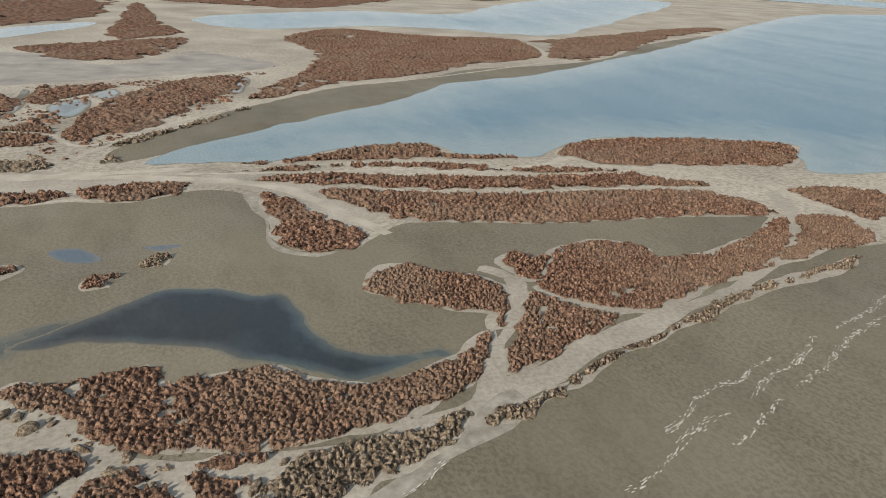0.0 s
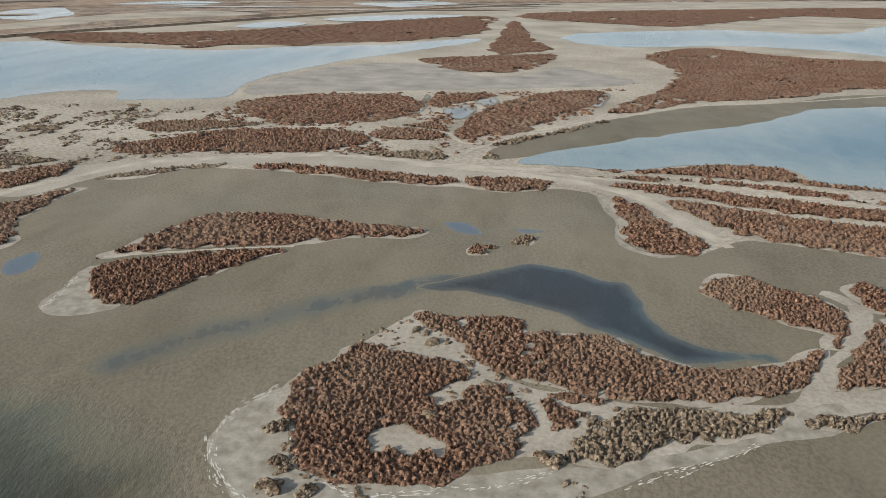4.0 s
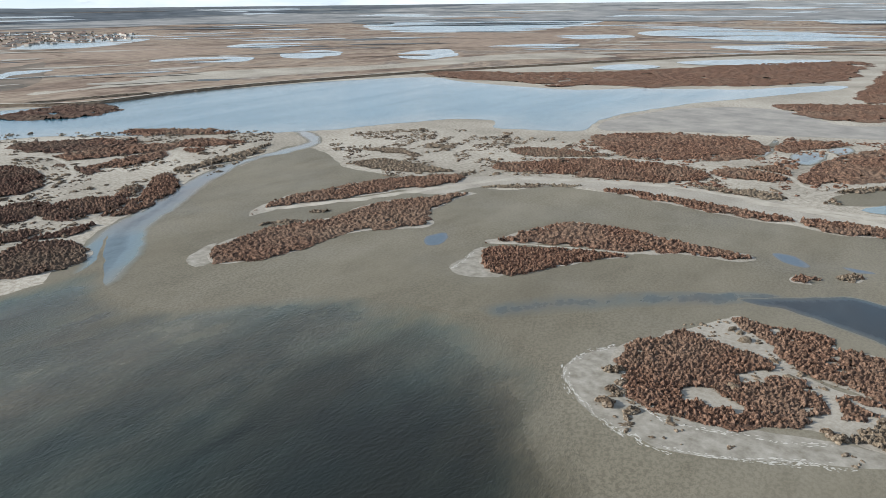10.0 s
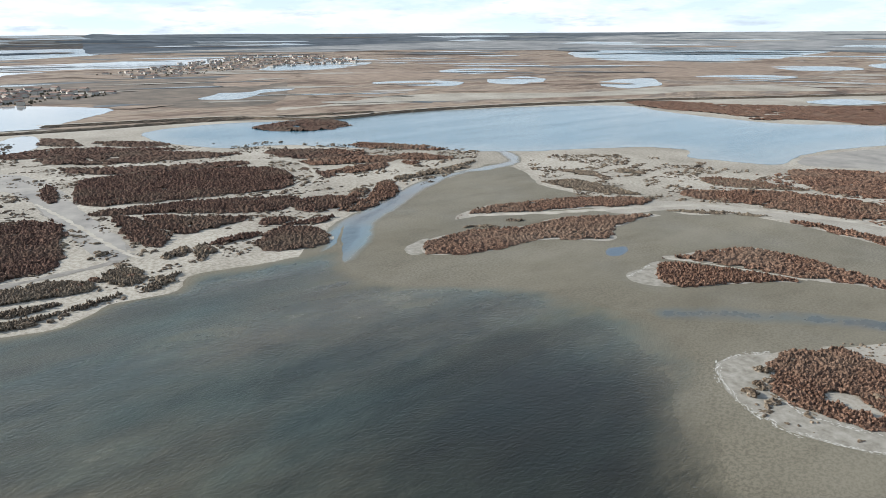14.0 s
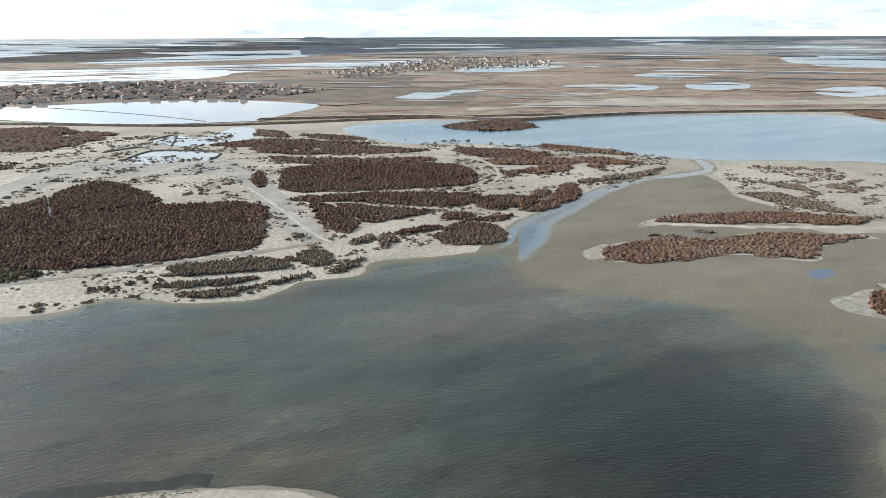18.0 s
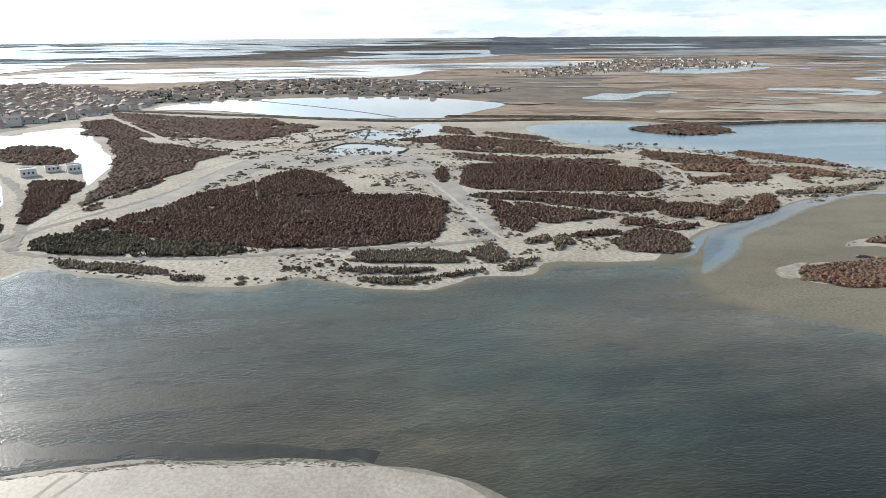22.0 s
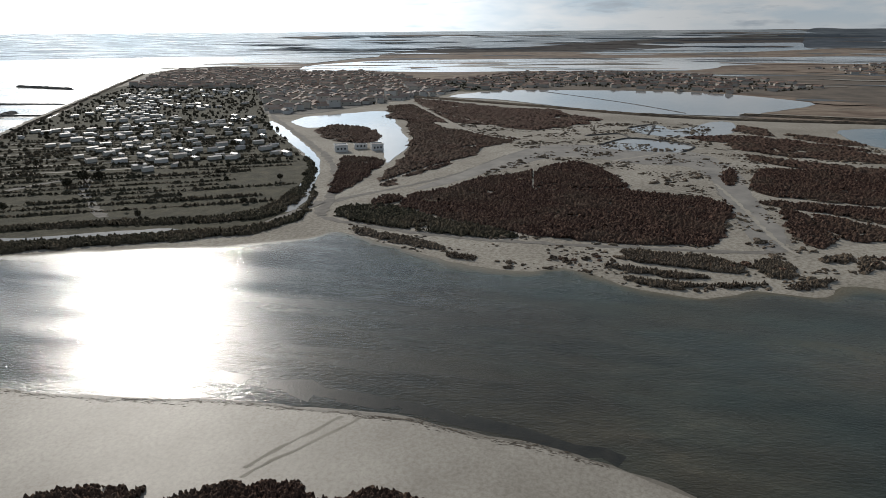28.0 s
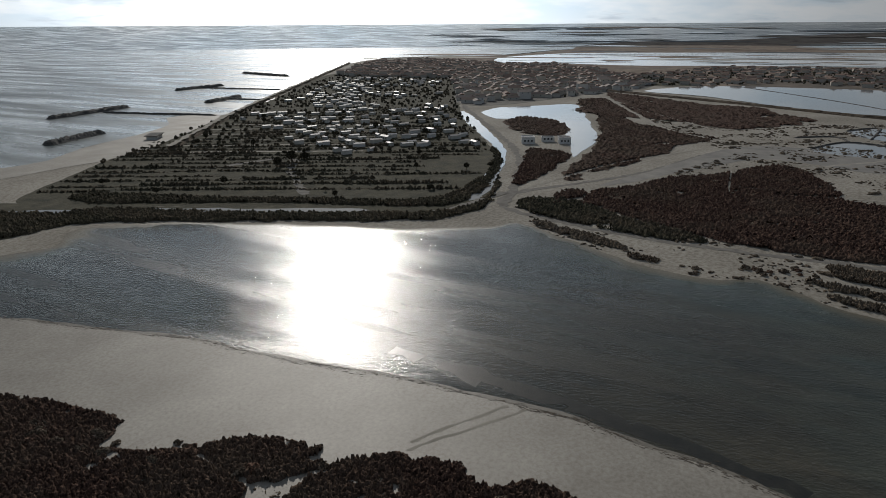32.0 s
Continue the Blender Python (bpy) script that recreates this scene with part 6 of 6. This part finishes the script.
tagged(ridge("dyke", SOUTH_DYKE, 12, 2.2, GREY, 80, 4.0, 0.5), "long dark earth dyke beside a salt pan", "dyke", kind="structure")
tagged(ribbon("road", DYKE, 4.0, 2.75, TRACK, 0.3, seed=79), "pale track along the top of the dyke", "track", kind="structure")


# ---- pumping station, beach hut and pan walls ----
def build_station(x, y, turn, w, d, h):
    root = new("pump_house")
    bm = bmesh.new()
    box(bm, -w, w, -d, d, -0.2, h)
    part("wall", bm, WHITE, root)
    bm = bmesh.new()
    for a in ((-w - 0.15, w + 0.15, -d - 0.15, -d + 0.2), (-w - 0.15, w + 0.15, d - 0.2, d + 0.15), (-w - 0.15, -w + 0.2, -d + 0.2, d - 0.2), (w - 0.2, w + 0.15, -d + 0.2, d - 0.2)):
        box(bm, *a, h, h + 0.7)
    part("parapet", bm, WHITE, root)
    bm = bmesh.new()
    box(bm, -w + 0.2, w - 0.2, -d + 0.2, d - 0.2, h + 0.005, h + 0.12)
    part("roof", bm, SHEET, root, "pale flat roof")
    for k in (-0.55, 0.0, 0.55):
        bm = bmesh.new()
        box(bm, w - 0.05, w + 0.06, k * d - 0.6, k * d + 0.6, 1.6, 3.0)
        pane = part("window", bm, DARK, root)
        bm = bmesh.new()
        box(bm, w + 0.01, w + 0.2, k * d - 0.75, k * d + 0.75, 1.42, 1.59)
        part("sill", bm, WHITE, pane)
    bm = bmesh.new()
    box(bm, -0.7, 0.7, -d - 0.06, -d + 0.05, 0, 2.2)
    leaf = part("door", bm, DARK, root)
    bm = bmesh.new()
    box(bm, -0.85, 0.85, -d - 0.3, -d - 0.065, -0.15, 0.12)
    part("step", bm, ROCK, leaf)
    root.matrix_world = pose(x, y, 0, 0, 0, turn)
    tagged(root, "white flat-roofed pumping house beside a pond", "building", "pumping station")


build_station(-520, -212, 28, 5.0, 5.0, 4.5)
build_station(-532, -186, 28, 4.6, 4.6, 4.5)
build_station(-535, -201, 28, 3.4, 5.0, 3.0)


def build_hut():
    root = new("beach_hut")
    bm = bmesh.new()
    box(bm, -9, 9, -4, 4, -0.2, 2.8)
    part("wall", bm, CABIN, root)
    bm = bmesh.new()
    box(bm, -10.5, 10.5, -5.5, 5.5, 2.8, 3.2)
    part("roof", bm, ROCK, root, "dark flat overhanging roof")
    for k in range(5):
        bm = bmesh.new()
        box(bm, -8 + 3.6 * k, -6 + 3.6 * k, 3.95, 4.06, 0.6, 2.3)
        part("shutter", bm, DARK, root)
    root.matrix_world = pose(-400, -500, 0.1, 0, 0, 35)
    tagged(root, "low beach hut with a dark flat roof on sand", "hut")


build_hut()
for k, line in enumerate((PAN_WALL, [(-588, -14), (-634, 12), (-604, 59), (-564, 48)], [(-640, -30), (-660, 0), (-634, 12)], [(-700, 8), (-733, 34), (-655, 26)])):
    tagged(ridge("pan_wall", line, 3.0, 1.1, ROCK, 84 + k, 2.0), "low dark wall round a salt pan", "wall", "salt pan walls")


# ---- cloud bank all round the horizon ----
def build_sky_bank():
    m = Mat("cloud_bank", 1.0, 0.0)
    t = m.t
    sep = t.nodes.new("ShaderNodeSeparateXYZ")
    t.links.new(m.co, sep.inputs[0])
    up = m.span(sep.outputs[2], 90, 900)
    band = m.noise(0.0028, 7, 0.6, m.place((0.55, 0.55, 2.6)))
    toward_sun = m.math("ADD", m.math("MULTIPLY", sep.outputs[0], -0.784 / 4900), m.math("MULTIPLY", sep.outputs[1], -0.621 / 4900))
    glow = m.span(toward_sun, 0.35, 1.0)
    blue = m.ramp(up, (0.0, (0.66, 0.74, 0.80)), (0.12, (0.60, 0.71, 0.80)), (1.0, (0.42, 0.56, 0.70)))
    cloud = m.mix(m.span(band, 0.42, 0.62), blue, (0.80, 0.84, 0.87))
    cloud = m.mix(m.span(m.noise(0.004, 6, 0.6, m.place((0.5, 0.5, 3.2), 40)), 0.56, 0.7), cloud, (0.50, 0.57, 0.64))
    t.nodes.remove(m.p)
    em = t.nodes.new("ShaderNodeEmission")
    t.links.new(cloud, em.inputs[0])
    t.links.new(m.math("ADD", m.math("MULTIPLY", m.math("POWER", glow, 7.0), 4.2), 0.84), em.inputs[1])
    t.links.new(em.outputs[0], t.nodes["Material Output"].inputs[0])
    v, f, n = [], [], 120
    for z in (40, 90, 200, 420, 900):
        for k in range(n):
            a = 2 * math.pi * k / n
            v.append((4880 * math.cos(a), 4880 * math.sin(a), z))
    for i in range(4):
        for k in range(n):
            f.append((i * n + k, i * n + (k + 1) % n, (i + 1) * n + (k + 1) % n, (i + 1) * n + k))
    tagged(mesh_object("backdrop", v, f, m.m), "hazy sky with long pale cloud bands", "sky", kind="structure")


build_sky_bank()
